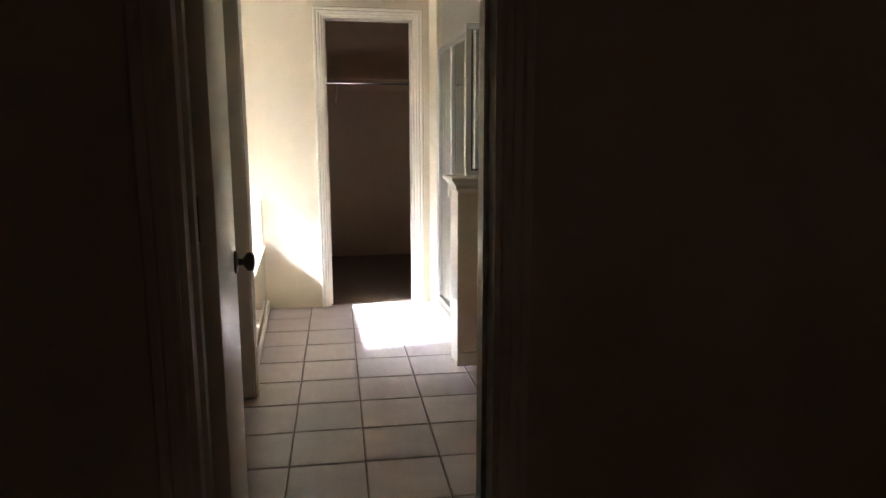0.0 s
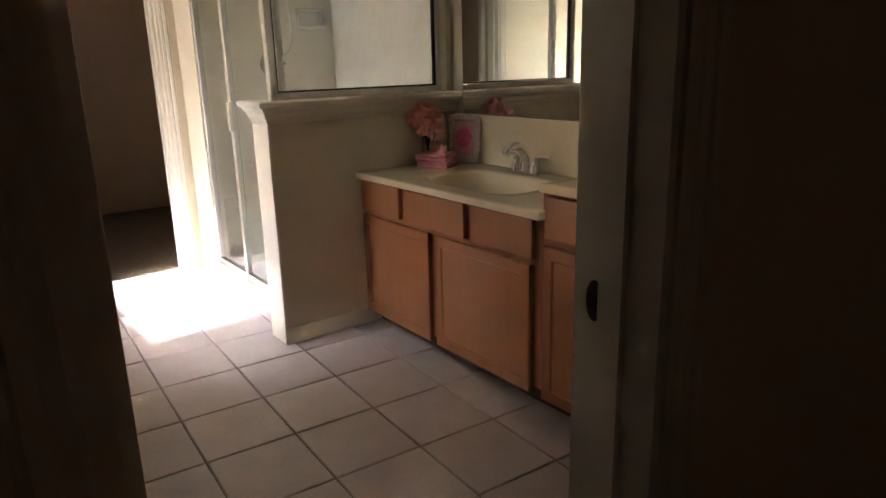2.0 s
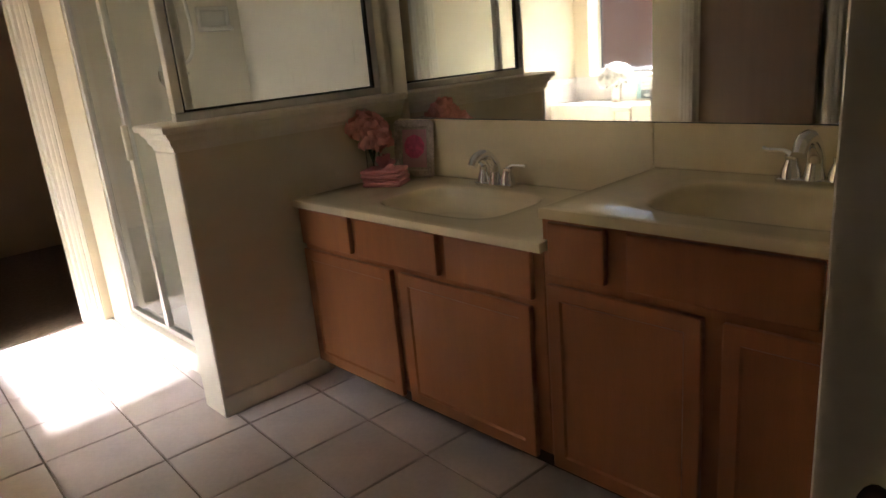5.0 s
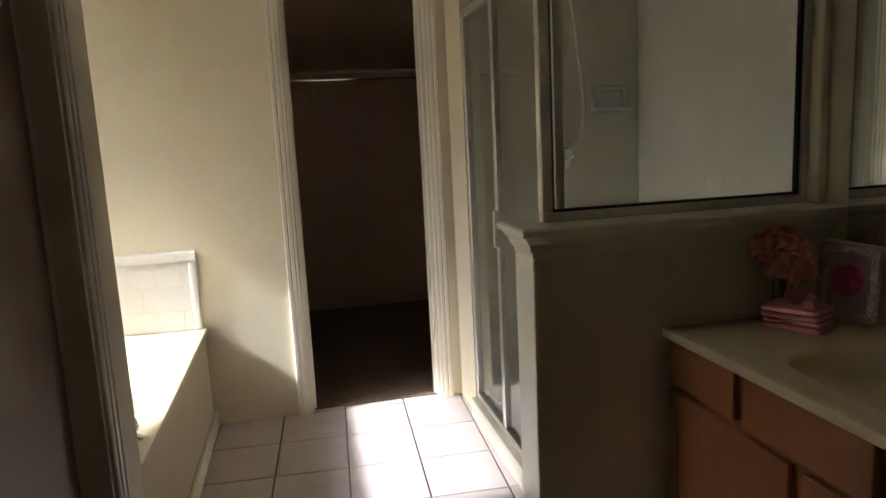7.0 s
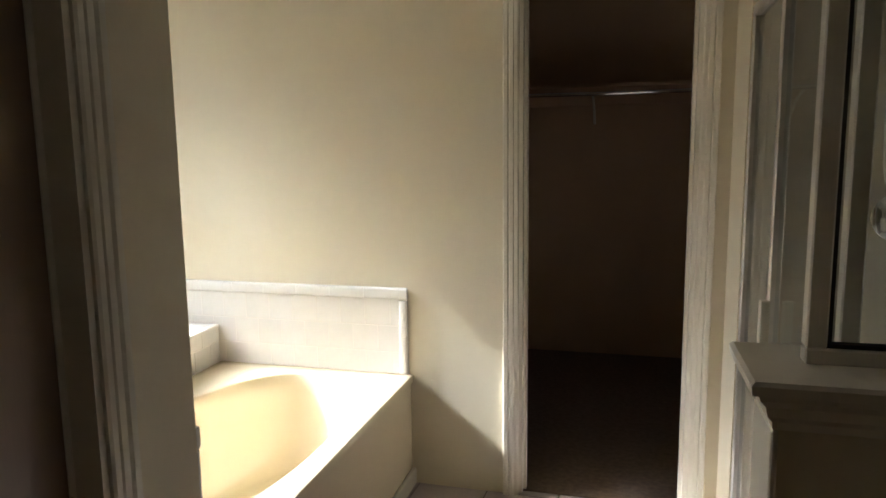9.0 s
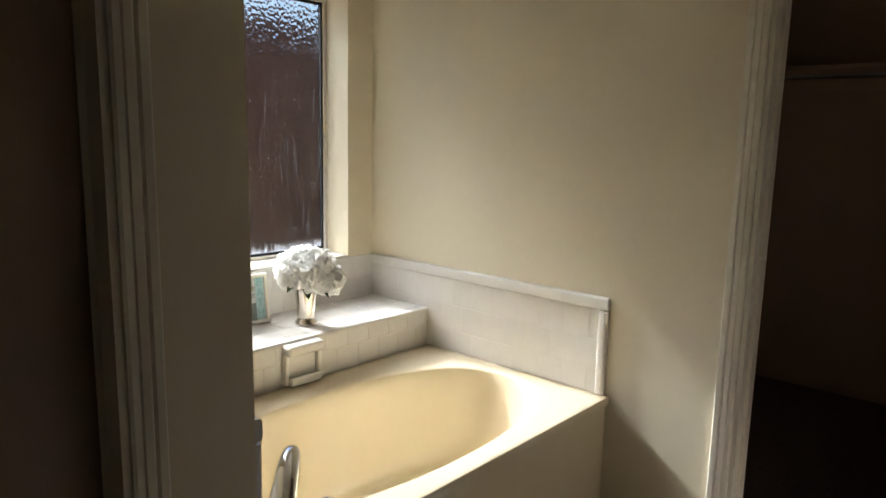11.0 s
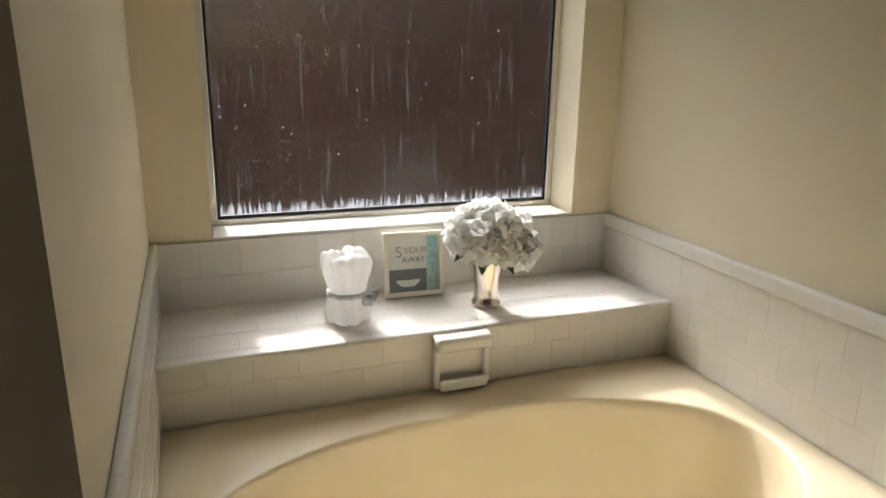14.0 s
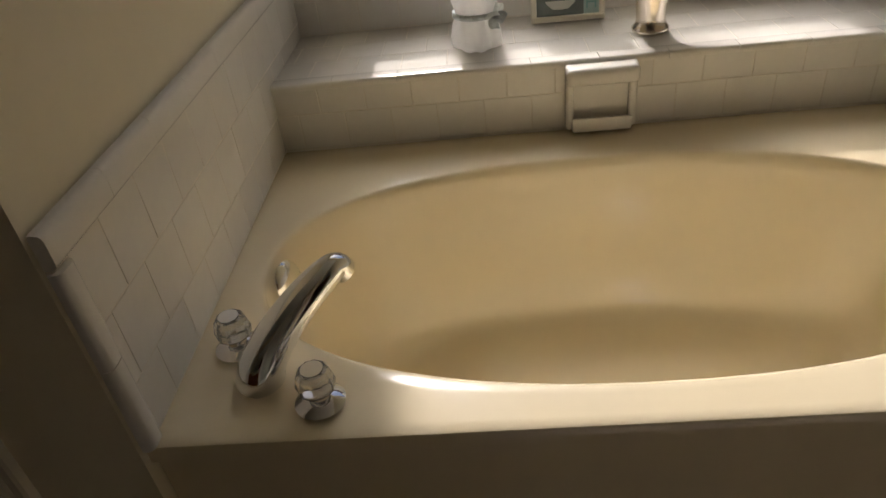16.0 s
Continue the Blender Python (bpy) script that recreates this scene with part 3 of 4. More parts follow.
sdoor = thing("shower_door", (SX, -0.7, 0.09), "framed glass shower door with a white handle", "shower door")
DY0, DY1 = KY1, SB
bm = bmesh.new()
for y0, y1, z0, z1 in ((DY0, DY1, 0.09, 0.118), (DY0, DY1, TOP - 0.035, TOP), (DY0, DY0 + 0.03, 0.118, TOP - 0.035), (DY1 - 0.03, DY1, 0.118, TOP - 0.035), (-0.72, -0.69, 0.118, TOP - 0.035)):
    add_box(bm, SX - 0.016, SX + 0.016, y0, y1, z0, z1, 0.003)
finish("frame", bm, M_ALU, sdoor)
g = box("pane", SX - 0.003, SX + 0.003, DY0 + 0.02, DY1 - 0.02, 0.11, TOP - 0.03, M_SHGLASS, sdoor)
g.visible_shadow = False
tagged(box("handle", SX - 0.042, SX - 0.017, -0.755, -0.735, 0.85, 0.99, M_WHITE, sdoor, 0.006, 3), "white plastic pull handle")

mixer = thing("shower_mixer", (1.60, SB - 0.01, 1.16), "chrome shower mixer on the tiled wall", "shower mixer")
bm = bmesh.new()
lathe(bm, [(0, 0.008), (0.066, 0.008), (0.069, 0.012), (0.055, 0.022), (0.035, 0.028), (0.032, 0.055), (0.028, 0.064), (0, 0.066)], (1.60, SB, 1.16), 32, Vector((0, -1, 0)))
finish("plate", bm, M_CHROME, mixer, smooth=True)
bm = bmesh.new()
tube(bm, [(1.60, SB - 0.06, 1.16), (1.625, SB - 0.07, 1.15), (1.65, SB - 0.075, 1.165)], [0.013, 0.011, 0.008])
finish("lever", bm, M_CHROME, mixer, smooth=True)
hs = thing("hand_shower", (1.62, SB - 0.05, 1.95), "chrome hand shower with a hanging metal hose", "hand shower")
bm = bmesh.new()
tube(bm, smooth_path([(1.61, SB - 0.008, 1.95), (1.61, SB - 0.06, 1.97), (1.61, SB - 0.11, 1.94)], 5), [0.011] * 11)
finish("arm", bm, M_CHROME, hs, smooth=True)
bm = bmesh.new()
lathe(bm, [(0, 0), (0.012, 0), (0.014, 0.1), (0.04, 0.13), (0.042, 0.15), (0, 0.152)], (1.62, SB - 0.10, 1.88), 20, Vector((0, -0.35, 1)).normalized())
finish("head", bm, M_CHROME, hs, smooth=True)
bm = bmesh.new()
hose = smooth_path([(1.62, SB - 0.10, 1.89), (1.647, SB - 0.08, 1.82), (1.677, SB - 0.06, 1.66), (1.705, SB - 0.05, 1.47), (1.713, SB - 0.05, 1.34), (1.690, SB - 0.06, 1.25), (1.640, SB - 0.075, 1.205), (1.585, SB - 0.075, 1.205), (1.550, SB - 0.06, 1.29), (1.545, SB - 0.05, 1.45), (1.556, SB - 0.05, 1.63), (1.595, SB - 0.05, 1.84), (1.61, SB - 0.05, 1.94)], 8)
tube(bm, hose, [0.0078 + 0.0010 * (i % 2) for i in range(len(hose))], 8)
tagged(finish("hose", bm, M_ALU, hs, smooth="all"), "ribbed metal hose")
sd = thing("shower_soap_dish", (1.845, SB - 0.01, 1.40), "white ceramic soap dish on the shower wall", "soap dish")
bm = bmesh.new()
add_box(bm, 1.765, 1.925, SB - 0.014, SB - 0.008, 1.345, 1.46, 0.002)
for a in ((1.765, 1.782, 1.345, 1.46), (1.908, 1.925, 1.345, 1.46), (1.765, 1.925, 1.44, 1.46)):
    add_box(bm, a[0], a[1], SB - 0.040, SB - 0.010, a[2], a[3], 0.007, 3)
add_box(bm, 1.765, 1.925, SB - 0.070, SB - 0.010, 1.345, 1.368, 0.008, 3)
finish("body", bm, M_TILE, sd, smooth=True)

# ---------------------------------------------------------------- vanity
VX = 1.462                    # face of doors and drawers


def panel_front(name, y0, y1, z0, z1, parent, recessed):
    bm = bmesh.new()
    add_box(bm, VX, VX + 0.019, y0, y1, z0, z1, 0.004, 2)
    if recessed:
        bm.faces.ensure_lookup_table()
        front = max((f for f in bm.faces if f.normal.x < -0.9), key=lambda f: f.calc_area())
        bmesh.ops.inset_region(bm, faces=[front], thickness=0.048)
        bmesh.ops.inset_region(bm, faces=[front], thickness=0.007, depth=-0.006)
    return finish(name, bm, M_WOOD, parent)


def vanity(base, y_hi, y_lo, top, drawers, doors, dz, label):
    v = thing("vanity_cabinet", base, label, "cabinet", "vanity cabinets")
    box("body", VX + 0.020, MX - 0.001, y_lo, y_hi, 0.085, top - 0.140, M_WOOD, v)
    box("top_rail", VX + 0.020, VX + 0.040, y_lo, y_hi, top - 0.140, top - 0.028, M_WOOD, v)
    tagged(box("toe_kick", VX + 0.075, MX - 0.001, y_lo, y_hi, 0.0, 0.085, M_TOEKICK, v), "dark recessed toe kick")
    for a, b in drawers:
        panel_front("drawer_front", a, b, dz[0], dz[1], v, False)
    for a, b in doors:
        panel_front("door", a, b, dz[2], dz[3], v, True)
    return v


VB = -2.555                   # where the two vanities meet
vanity((1.75, -2.0, 0.0), KY0 - 0.001, VB + 0.002, 0.70, [(-1.752, -1.46), (-2.175, -1.792), (-2.525, -2.213)], [(-1.952, -1.46), (-2.515, -1.993)], (0.535, 0.665, 0.068, 0.515), "honey-stained wooden vanity with drawers and panel doors")
vanity((1.75, -3.0, 0.0), VB - 0.002, EY1 + 0.003, 0.79, [(-2.742, -2.582), (-3.20, -2.800), (-3.44, -3.25)], [(-2.977, -2.574), (-3.43, -3.02)], (0.615, 0.750, 0.068, 0.590), "taller honey-stained wooden vanity with drawers and panel doors")


def counter(base, y_lo, y_hi, top, by, label):
    c = thing("washbasin", base, label, "washbasin", "washbasins")
    bm = bmesh.new()
    slab_with_basin(bm, VX - 0.018, MX - 0.001, y_lo, y_hi, top, 1.705, by, 0.160, 0.255, 0.085, power=4.2, n=96, thick=0.026, lip=0.014, taper=0.62)
    finish("slab", bm, M_MARBLE, c, smooth=True)
    tagged(box("backsplash", MX - 0.018, MX - 0.002, y_lo, y_hi, top, 0.918, M_MARBLE, c, 0.003), "cream backsplash")
    bm = bmesh.new()
    lathe(bm, [(0, 0), (0.02, 0), (0.021, 0.003), (0.012, 0.004), (0, 0.003)], (1.715, by, top - 0.103), 20)
    tagged(finish("drain", bm, M_CHROME, c, smooth=True), "chrome drain")
    return c


counter((1.7, -2.0, 0.67), VB - 0.018, KY0 - 0.002, 0.70, -2.04, "cream cultured marble washbasin top on the vanity")
counter((1.7, -3.0, 0.76), EY1 + 0.003, VB - 0.020, 0.79, -3.03, "cream cultured marble washbasin top on the vanity")


def faucet(base):
    f = thing("basin_tap", base, "chrome two-handle basin tap", "tap", "basin taps")
    x, y, z = base
    bm = bmesh.new()
    add_box(bm, x - 0.028, x + 0.028, y - 0.085, y + 0.085, z, z + 0.016, 0.012, 3)
    for s in (-1, 1):
        lathe(bm, [(0.026, 0.01), (0.024, 0.03), (0.015, 0.055), (0.017, 0.066), (0, 0.07)], (x, y + s * 0.053, z), 20)
    lathe(bm, [(0.028, 0.01), (0.022, 0.04), (0.018, 0.07), (0, 0.07)], (x, y, z), 20)
    finish("base", bm, M_CHROME, f, smooth=True)
    bm = bmesh.new()
    p = smooth_path([(x + 0.002, y, z + 0.05), (x - 0.012, y, z + 0.085), (x - 0.050, y, z + 0.118), (x - 0.095, y, z + 0.112), (x - 0.116, y, z + 0.088)], 6)
    tube(bm, p, [0.021 - 0.006 * i / len(p) for i in range(len(p))], 14)
    finish("spout", bm, M_CHROME, f, smooth=True)
    for s in (-1, 1):
        bm = bmesh.new()
        p = smooth_path([(x, y + s * 0.053, z + 0.066), (x + 0.005, y + s * 0.075, z + 0.076), (x + 0.01, y + s * 0.115, z + 0.076), (x + 0.012, y + s * 0.125, z + 0.078)], 4)
        tube(bm, p, [0.011 - 0.003 * math.sin(i / len(p) * 3.0) for i in range(len(p))], 12, 0.7)
        finish("lever", bm, M_CHROME, f, smooth=True)
    return f


tap = faucet((1.922, -2.015, 0.70))
copy_thing(tap, Matrix.Translation((1.915, -3.03, 0.79)))
mirror = thing("mirror", (MX, -2.4, 0.92), "large frameless mirror above the vanity", "mirror")
box("glass", MX - 0.008, MX - 0.001, EY1 + 0.01, KY0 - 0.066, 0.92, 1.98, M_MIRROR, mirror)
tagged(box("edge_clip", MX - 0.012, MX - 0.001, EY1 + 0.01, KY0 - 0.066, 0.914, 0.9198, M_GASKET, mirror), "dark bottom channel")

# ---------------------------------------------------------------- doors
leaf = thing("side_door", (-0.055, WH1 - 0.004, 0.0), "flat beige-brown painted door, slightly ajar", "door")
box("leaf", -0.075, -0.04, WH0 + 0.05, WH1 - 0.018, 0.012, 2.01, M_DOOR, leaf, 0.002)
leaf.rotation_euler = (0, 0, radians(4.5))

# bathroom door, hinged on the entry's lining and swung into the room
HX = EX0 + 0.0155
entry_door = thing("entry_door", (HX, EY1 + 0.002, 0.0), "cream painted flush door standing wide open with bronze knobs", "door")
DW = 0.555
box("leaf", HX, HX + 0.037, EY1 + 0.002, EY1 + 0.002 + DW, 0.012, 2.015, M_WHITE, entry_door, 0.0025, 2)
for sd_x, x in ((-1, HX), (1, HX + 0.037)):
    bm = bmesh.new()
    lathe(bm, [(0, 0), (0.031, 0), (0.032, 0.004), (0.026, 0.008), (0.010, 0.010), (0.0095, 0.022), (0.016, 0.027), (0.0255, 0.034), (0.0275, 0.042), (0.025, 0.050), (0.016, 0.0545), (0.0, 0.0555)], (x, EY1 + DW - 0.058, 0.885), 24, Vector((sd_x, 0, 0)))
    tagged(finish("knob", bm, M_BRONZE, entry_door, smooth=True), "dark bronze knob")
for z in (0.24, 1.02, 1.80):
    bm = bmesh.new()
    lathe(bm, [(0, 0), (0.0055, 0), (0.0055, 0.088), (0.004, 0.092), (0, 0.093)], (HX + 0.001, EY1 - 0.004, z), 12)
    tagged(finish("hinge", bm, M_BRONZE, entry_door, smooth=True), "dark hinge barrel")
entry_door.rotation_euler = (0, 0, radians(2.0))

strike = thing("strike_plate", (EX1 - 0.016, -3.486, 0.85), "dark worn strike plate in the door lining", "strike plate")
bm = bmesh.new()
lathe(bm, [(0, 0), (0.016, 0), (0.016, 0.0012), (0, 0.0014)], (EX1 - 0.0152, -3.484, 0.85), 20, Vector((-1, 0, 0)), squash=(1.75, 0.85))
tagged(finish("plate", bm, M_BRONZE, strike), "dark bronze plate")
bm = bmesh.new()
add_box(bm, EX1 - 0.0172, EX1 - 0.0164, -3.491, -3.477, 0.838, 0.862)
tagged(finish("latch_hole", bm, M_GASKET, strike), "black latch hole")

# ---------------------------------------------------------------- closet
rod = thing("closet_rod", (0.76, 1.72, 1.715), "chrome closet rod on brackets under the shelf", "rod")
bm = bmesh.new()
tube(bm, [(-0.478, 1.72, 1.715), (0.7, 1.72, 1.709), (MX - 0.002, 1.72, 1.715)], [0.016] * 3, 16)
finish("bar", bm, M_CHROME, rod, smooth=True)
for x in (0.62,):
    bm = bmesh.new()
    tube(bm, [(x, 1.72, 1.695), (x, 1.9, 1.645), (x, 2.04, 1.545)], [0.008] * 3, 8)
    finish("bracket", bm, M_WHITE, rod)
shelf = thing("closet_shelf", (0.76, 1.9, 1.745), "painted wooden closet shelf above the rod", "shelf")
box("board", -0.478, MX - 0.002, 1.70, 2.048, 1.745, 1.765, M_CLOSET, shelf, 0.002)
box("cleat", -0.478, MX - 0.002, 2.030, 2.049, 1.66, 1.745, M_CLOSET, shelf, 0.002)


# ---------------------------------------------------------------- ledge and counter things
def petal(bm, at, out, size, curl, rnd):
    q = Vector((0, 0, 1)).rotation_difference(out)
    spin = rnd.uniform(0, 6.28)
    e = Matrix.Rotation(spin, 3, "Z")
    rows = []
    for i in range(4):
        f = i / 3
        w = size * (0.30 + 0.75 * math.sin(min(1, f * 1.05 + 0.12) * math.pi * 0.72)) * 0.5
        rows.append([bm.verts.new(Vector(at) + q @ (e @ Vector((k * w + rnd.uniform(-1, 1) * size * 0.04, size * f * 0.95 + rnd.uniform(-1, 1) * size * 0.03, size * (curl * math.sin(f * 2.2) + 0.10 * abs(k) - 0.05 * f)))) ) for k in (-1, 0, 1)])
    for a, b in zip(rows, rows[1:]):
        for k in range(2):
            bm.faces.new((a[k], a[k + 1], b[k + 1], b[k]))


def bloom(name, at, radius, count, size, material, parent, rnd, flat=0.8):
    bm = bmesh.new()
    for i in range(count):
        z = 1 - 1.75 * (i + 0.5) / count
        a = i * 2.39996
        r = math.sqrt(max(0, 1 - z * z))
        o = Vector((r * math.cos(a), r * math.sin(a), z * flat)).normalized()
        for k in range(3):
            d = (o + Vector((rnd.uniform(-0.5, 0.5), rnd.uniform(-0.5, 0.5), rnd.uniform(-0.3, 0.5)))).normalized()
            petal(bm, Vector(at) + o * radius * rnd.uniform(0.62, 0.92), d, size * rnd.uniform(0.8, 1.2), 0.45, rnd)
    return finish(name, bm, material, parent, smooth="all")


def leafy(name, at, way, length, width, parent):
    bm = bmesh.new()
    way = Vector(way).normalized()
    side = way.cross(Vector((0, 0, 1))).normalized()
    rows = []
    for i in range(6):
        f = i / 5
        c = Vector(at) + way * length * f + Vector((0, 0, -0.25 * length * f * f))
        w = width * math.sin(math.pi * (0.06 + 0.94 * f)) * 0.5
        rows.append([bm.verts.new(c - side * w + Vector((0, 0, 0.2 * w))), bm.verts.new(c), bm.verts.new(c + side * w + Vector((0, 0, 0.2 * w)))])
    for a, b in zip(rows, rows[1:]):
        for k in range(2):
            bm.faces.new((a[k], a[k + 1], b[k + 1], b[k]))
    return finish(name, bm, M_LEAF, parent, smooth="all")


rnd = random.Random(4)
wv = thing("flower_vase", (-1.035, -0.55, SHELF), "silver cup vase with full white roses and hydrangea", "flowers")
bm = bmesh.new()
lathe(bm, [(0, 0), (0.041, 0), (0.043, 0.004), (0.043, 0.010), (0.038, 0.016), (0.0345, 0.024), (0.0345, 0.034), (0.037, 0.07), (0.042, 0.125), (0.0455, 0.160), (0.048, 0.164), (0.048, 0.170), (0.044, 0.170), (0.040, 0.14), (0.0, 0.13)], (-1.035, -0.55, SHELF), 32)
tagged(finish("cup", bm, M_SILVER, wv, smooth=True), "shiny silver julep cup")
for at, r in (((-1.03, -0.605, 0.855), 0.066), ((-1.03, -0.49, 0.835), 0.066), ((-1.00, -0.54, 0.868), 0.066), ((-1.08, -0.555, 0.865), 0.066), ((-0.985, -0.480, 0.805), 0.048), ((-1.03, -0.545, 0.890), 0.050), ((-0.985, -0.590, 0.835), 0.052), ((-0.985, -0.530, 0.825), 0.045)):
    bloom("bloom", at, r, 64, 0.033, M_PETALW, wv, rnd)
for at, way in (((-1.01, -0.60, 0.82), (0.3, -1, -0.2)), ((-1.0, -0.57, 0.81), (0.8, -0.5, -0.5)), ((-1.0, -0.53, 0.81), (0.8, 0.3, -0.6)), ((-1.01, -0.50, 0.80), (0.5, 1, -0.3))):
    leafy("leaf", at, way, 0.075, 0.04, wv)

pv = thing("flower_vase", (1.80, -1.497, 0.70), "small clear glass vase with coral pink flowers", "flowers")
bm = bmesh.new()
lathe(bm, [(0, 0), (0.026, 0), (0.027, 0.02), (0.026, 0.125), (0.024, 0.125), (0.024, 0.012), (0, 0.012)], (1.80, -1.497, 0.70), 24)
tagged(finish("glass", bm, M_GLASS, pv, smooth=True), "clear glass cylinder").visible_shadow = False
bm = bmesh.new()
for k in range(6):
    a = k * 1.05
    tube(bm, [(1.80 + 0.015 * math.cos(a), -1.497 + 0.015 * math.sin(a), 0.714), (1.80 - 0.008 * math.cos(a), -1.497 - 0.008 * math.sin(a), 0.80), (1.80 + 0.03 * math.cos(a + 2), -1.497 + 0.03 * math.sin(a + 2), 0.875)], [0.003] * 3, 6)
tagged(finish("stem", bm, M_LEAF, pv), "green stems")
for at, r in (((1.80, -1.537, 0.885), 0.036), ((1.82, -1.480, 0.885), 0.030), ((1.765, -1.502, 0.905), 0.036), ((1.80, -1.497, 0.91), 0.036), ((1.79, -1.492, 0.925), 0.030), ((1.76, -1.557, 0.87), 0.026)):
    bloom("bloom", at, r * 0.82, 14, 0.042, M_PETALP, pv, rnd)

fr = thing("picture_frame", (1.925, -1.59, 0.70), "ornate pewter photo frame with a pink rose print", "picture frame")
bm = bmesh.new()
fx, fy, fz, fw, fh = 0.0, 0.0, 0.0, 0.15, 0.185


def place_frame(bm, at, yaw, lean):
    m = Matrix.Translation(at) @ Matrix.Rotation(yaw, 4, "Z") @ Matrix.Rotation(lean, 4, "Y") @ Matrix.Scale(1.17, 4)
    bmesh.ops.transform(bm, matrix=m, verts=bm.verts)


for k in range(44):
    p = k / 44 * 2 * (0.125 + 0.16)
    if p < 0.125:
        c = (p - 0.0625, 0.012)
    elif p < 0.285:
        c = (0.0625, 0.012 + p - 0.125)
    elif p < 0.41:
        c = (0.0625 - (p - 0.285), 0.172)
    else:
        c = (-0.0625, 0.172 - (p - 0.41))
    lathe(bm, [(0.006, 0), (0.012, 0.001), (0.014, 0.006), (0.008, 0.011), (0.003, 0.011), (0.003, 0.004)], (0.0, c[0], c[1]), 8, Vector((-1, 0, 0)))
add_box(bm, 0.0, 0.006, -0.068, 0.068, 0.006, 0.178, 0.002)
FRAME_AT, FRAME_YAW = (1.925, -1.590, 0.7035), radians(18)
place_frame(bm, FRAME_AT, FRAME_YAW, radians(8))
finish("frame", bm, M_PEWTER, fr)
bm = bmesh.new()
add_box(bm, -0.003, 0.0, -0.045, 0.045, 0.03, 0.154)
place_frame(bm, FRAME_AT, FRAME_YAW, radians(8))
tagged(finish("mount", bm, mat("pale_pink_print", (0.66, 0.36, 0.40), 0.5, vary=0.1, scale=30), fr), "pale pink print")
bm = bmesh.new()
for k in range(5):
    r = 0.042 - k * 0.0075
    lathe(bm, [(0, -0.002 + 0.0008 * k), (r, -0.002 + 0.0008 * k), (r * 0.9, 0.0 + 0.0008 * k), (0, 0.0 + 0.0008 * k)], (-0.004, 0.003 * math.sin(k * 2), 0.095 + 0.003 * math.cos(k * 2)), 9 - k, Vector((-1, 0, 0)))
place_frame(bm, FRAME_AT, FRAME_YAW, radians(8))
tagged(finish("rose", bm, M_ROSE, fr), "pink rose picture")

pt = thing("folded_towel", (1.780, -1.590, 0.70), "stack of folded pink washcloths with a ribbon bow", "towel")
for k in range(4):
    bm = bmesh.new()
    add_box(bm, -0.058, 0.058, -0.076, 0.076, 0.0, 0.0155, 0.0072, 3)
    bmesh.ops.transform(bm, verts=bm.verts, matrix=Matrix.Translation((1.780 + 0.003 * math.sin(k * 2), -1.590 + 0.002 * k, 0.700 + k * 0.0158)) @ Matrix.Rotation(radians(28 + 2 * math.sin(k * 3)), 4, "Z"))
    finish("cloth", bm, M_TOWELP, pt, smooth=True)
bm = bmesh.new()
for k in range(5):
    petal(bm, (1.780, -1.585, 0.762), Vector((math.cos(k * 1.26) * 0.7, math.sin(k * 1.26) * 0.7, 0.8)).normalized(), 0.055, 0.5, rnd)
finish("bow", bm, M_TOWELP, pt, smooth="all")

wt = thing("rolled_towel", (-1.035, -0.96, SHELF), "rolled white washcloths tied with a grey leafy ribbon", "towel")
bm = bmesh.new()
rings = []
ROLL = [(0.050, 0.0), (0.060, 0.004), (0.062, 0.025), (0.057, 0.055), (0.051, 0.076), (0.051, 0.090), (0.057, 0.112), (0.064, 0.140), (0.068, 0.165), (0.067, 0.180), (0.058, 0.190), (0.044, 0.186), (0.034, 0.192), (0.022, 0.184), (0.010, 0.190)]
for r, z in ROLL:
    ring = []
    for q in range(64):
        a = 2 * math.pi * q / 64
        fold = 0.94 - 0.15 * abs(math.cos(3.5 * a + 0.5 + 3.0 * z)) ** 5 + 0.022 * math.sin(11 * a + 40 * z) + 0.015 * math.sin(5 * a - 70 * z)
        sq = 1 + 0.075 * math.cos(4 * a + 0.6)
        lift = 0.007 * math.sin(3 * a + 0.8) + 0.004 * math.sin(7 * a) if z > 0.15 else 0.0
        ring.append(bm.verts.new((-1.035 + r * fold * sq * math.cos(a), -0.96 + r * fold * sq * math.sin(a), SHELF + 0.001 + z + lift)))
    rings.append(ring)
for a, b in zip(rings, rings[1:]):
    for q in range(64):
        bm.faces.new((a[q], a[(q + 1) % 64], b[(q + 1) % 64], b[q]))
bm.faces.new(rings[0])
bm.faces.new(rings[-1])
finish("cloth", bm, M_TOWELW, wt, smooth="all")
bm = bmesh.new()
lathe(bm, [(0.050, 0.076), (0.0560, 0.077), (0.0560, 0.088), (0.050, 0.089)], (-1.035, -0.96, SHELF), 28)
for k in range(4):
    petal(bm, (-0.990, -0.918, SHELF + 0.084), Vector((0.6, 0.5 * math.cos(k * 1.6), 0.6 * math.sin(k * 1.6))).normalized(), 0.030, 0.3, rnd)
finish("ribbon", bm, M_RIBBON, wt, smooth="all")

sign = thing("picture_frame", (-1.165, -0.725, SHELF), "white framed bath sign with teal lettering", "picture frame")


def sign_piece(name, y0, y1, z0, z1, d0, d1, material, bev=0.0):
    bm = bmesh.new()
    add_box(bm, d0, d1, y0, y1, z0, z1, bev)
    bmesh.ops.transform(bm, verts=bm.verts, matrix=SIGN_M)
    return finish(name, bm, material, sign)


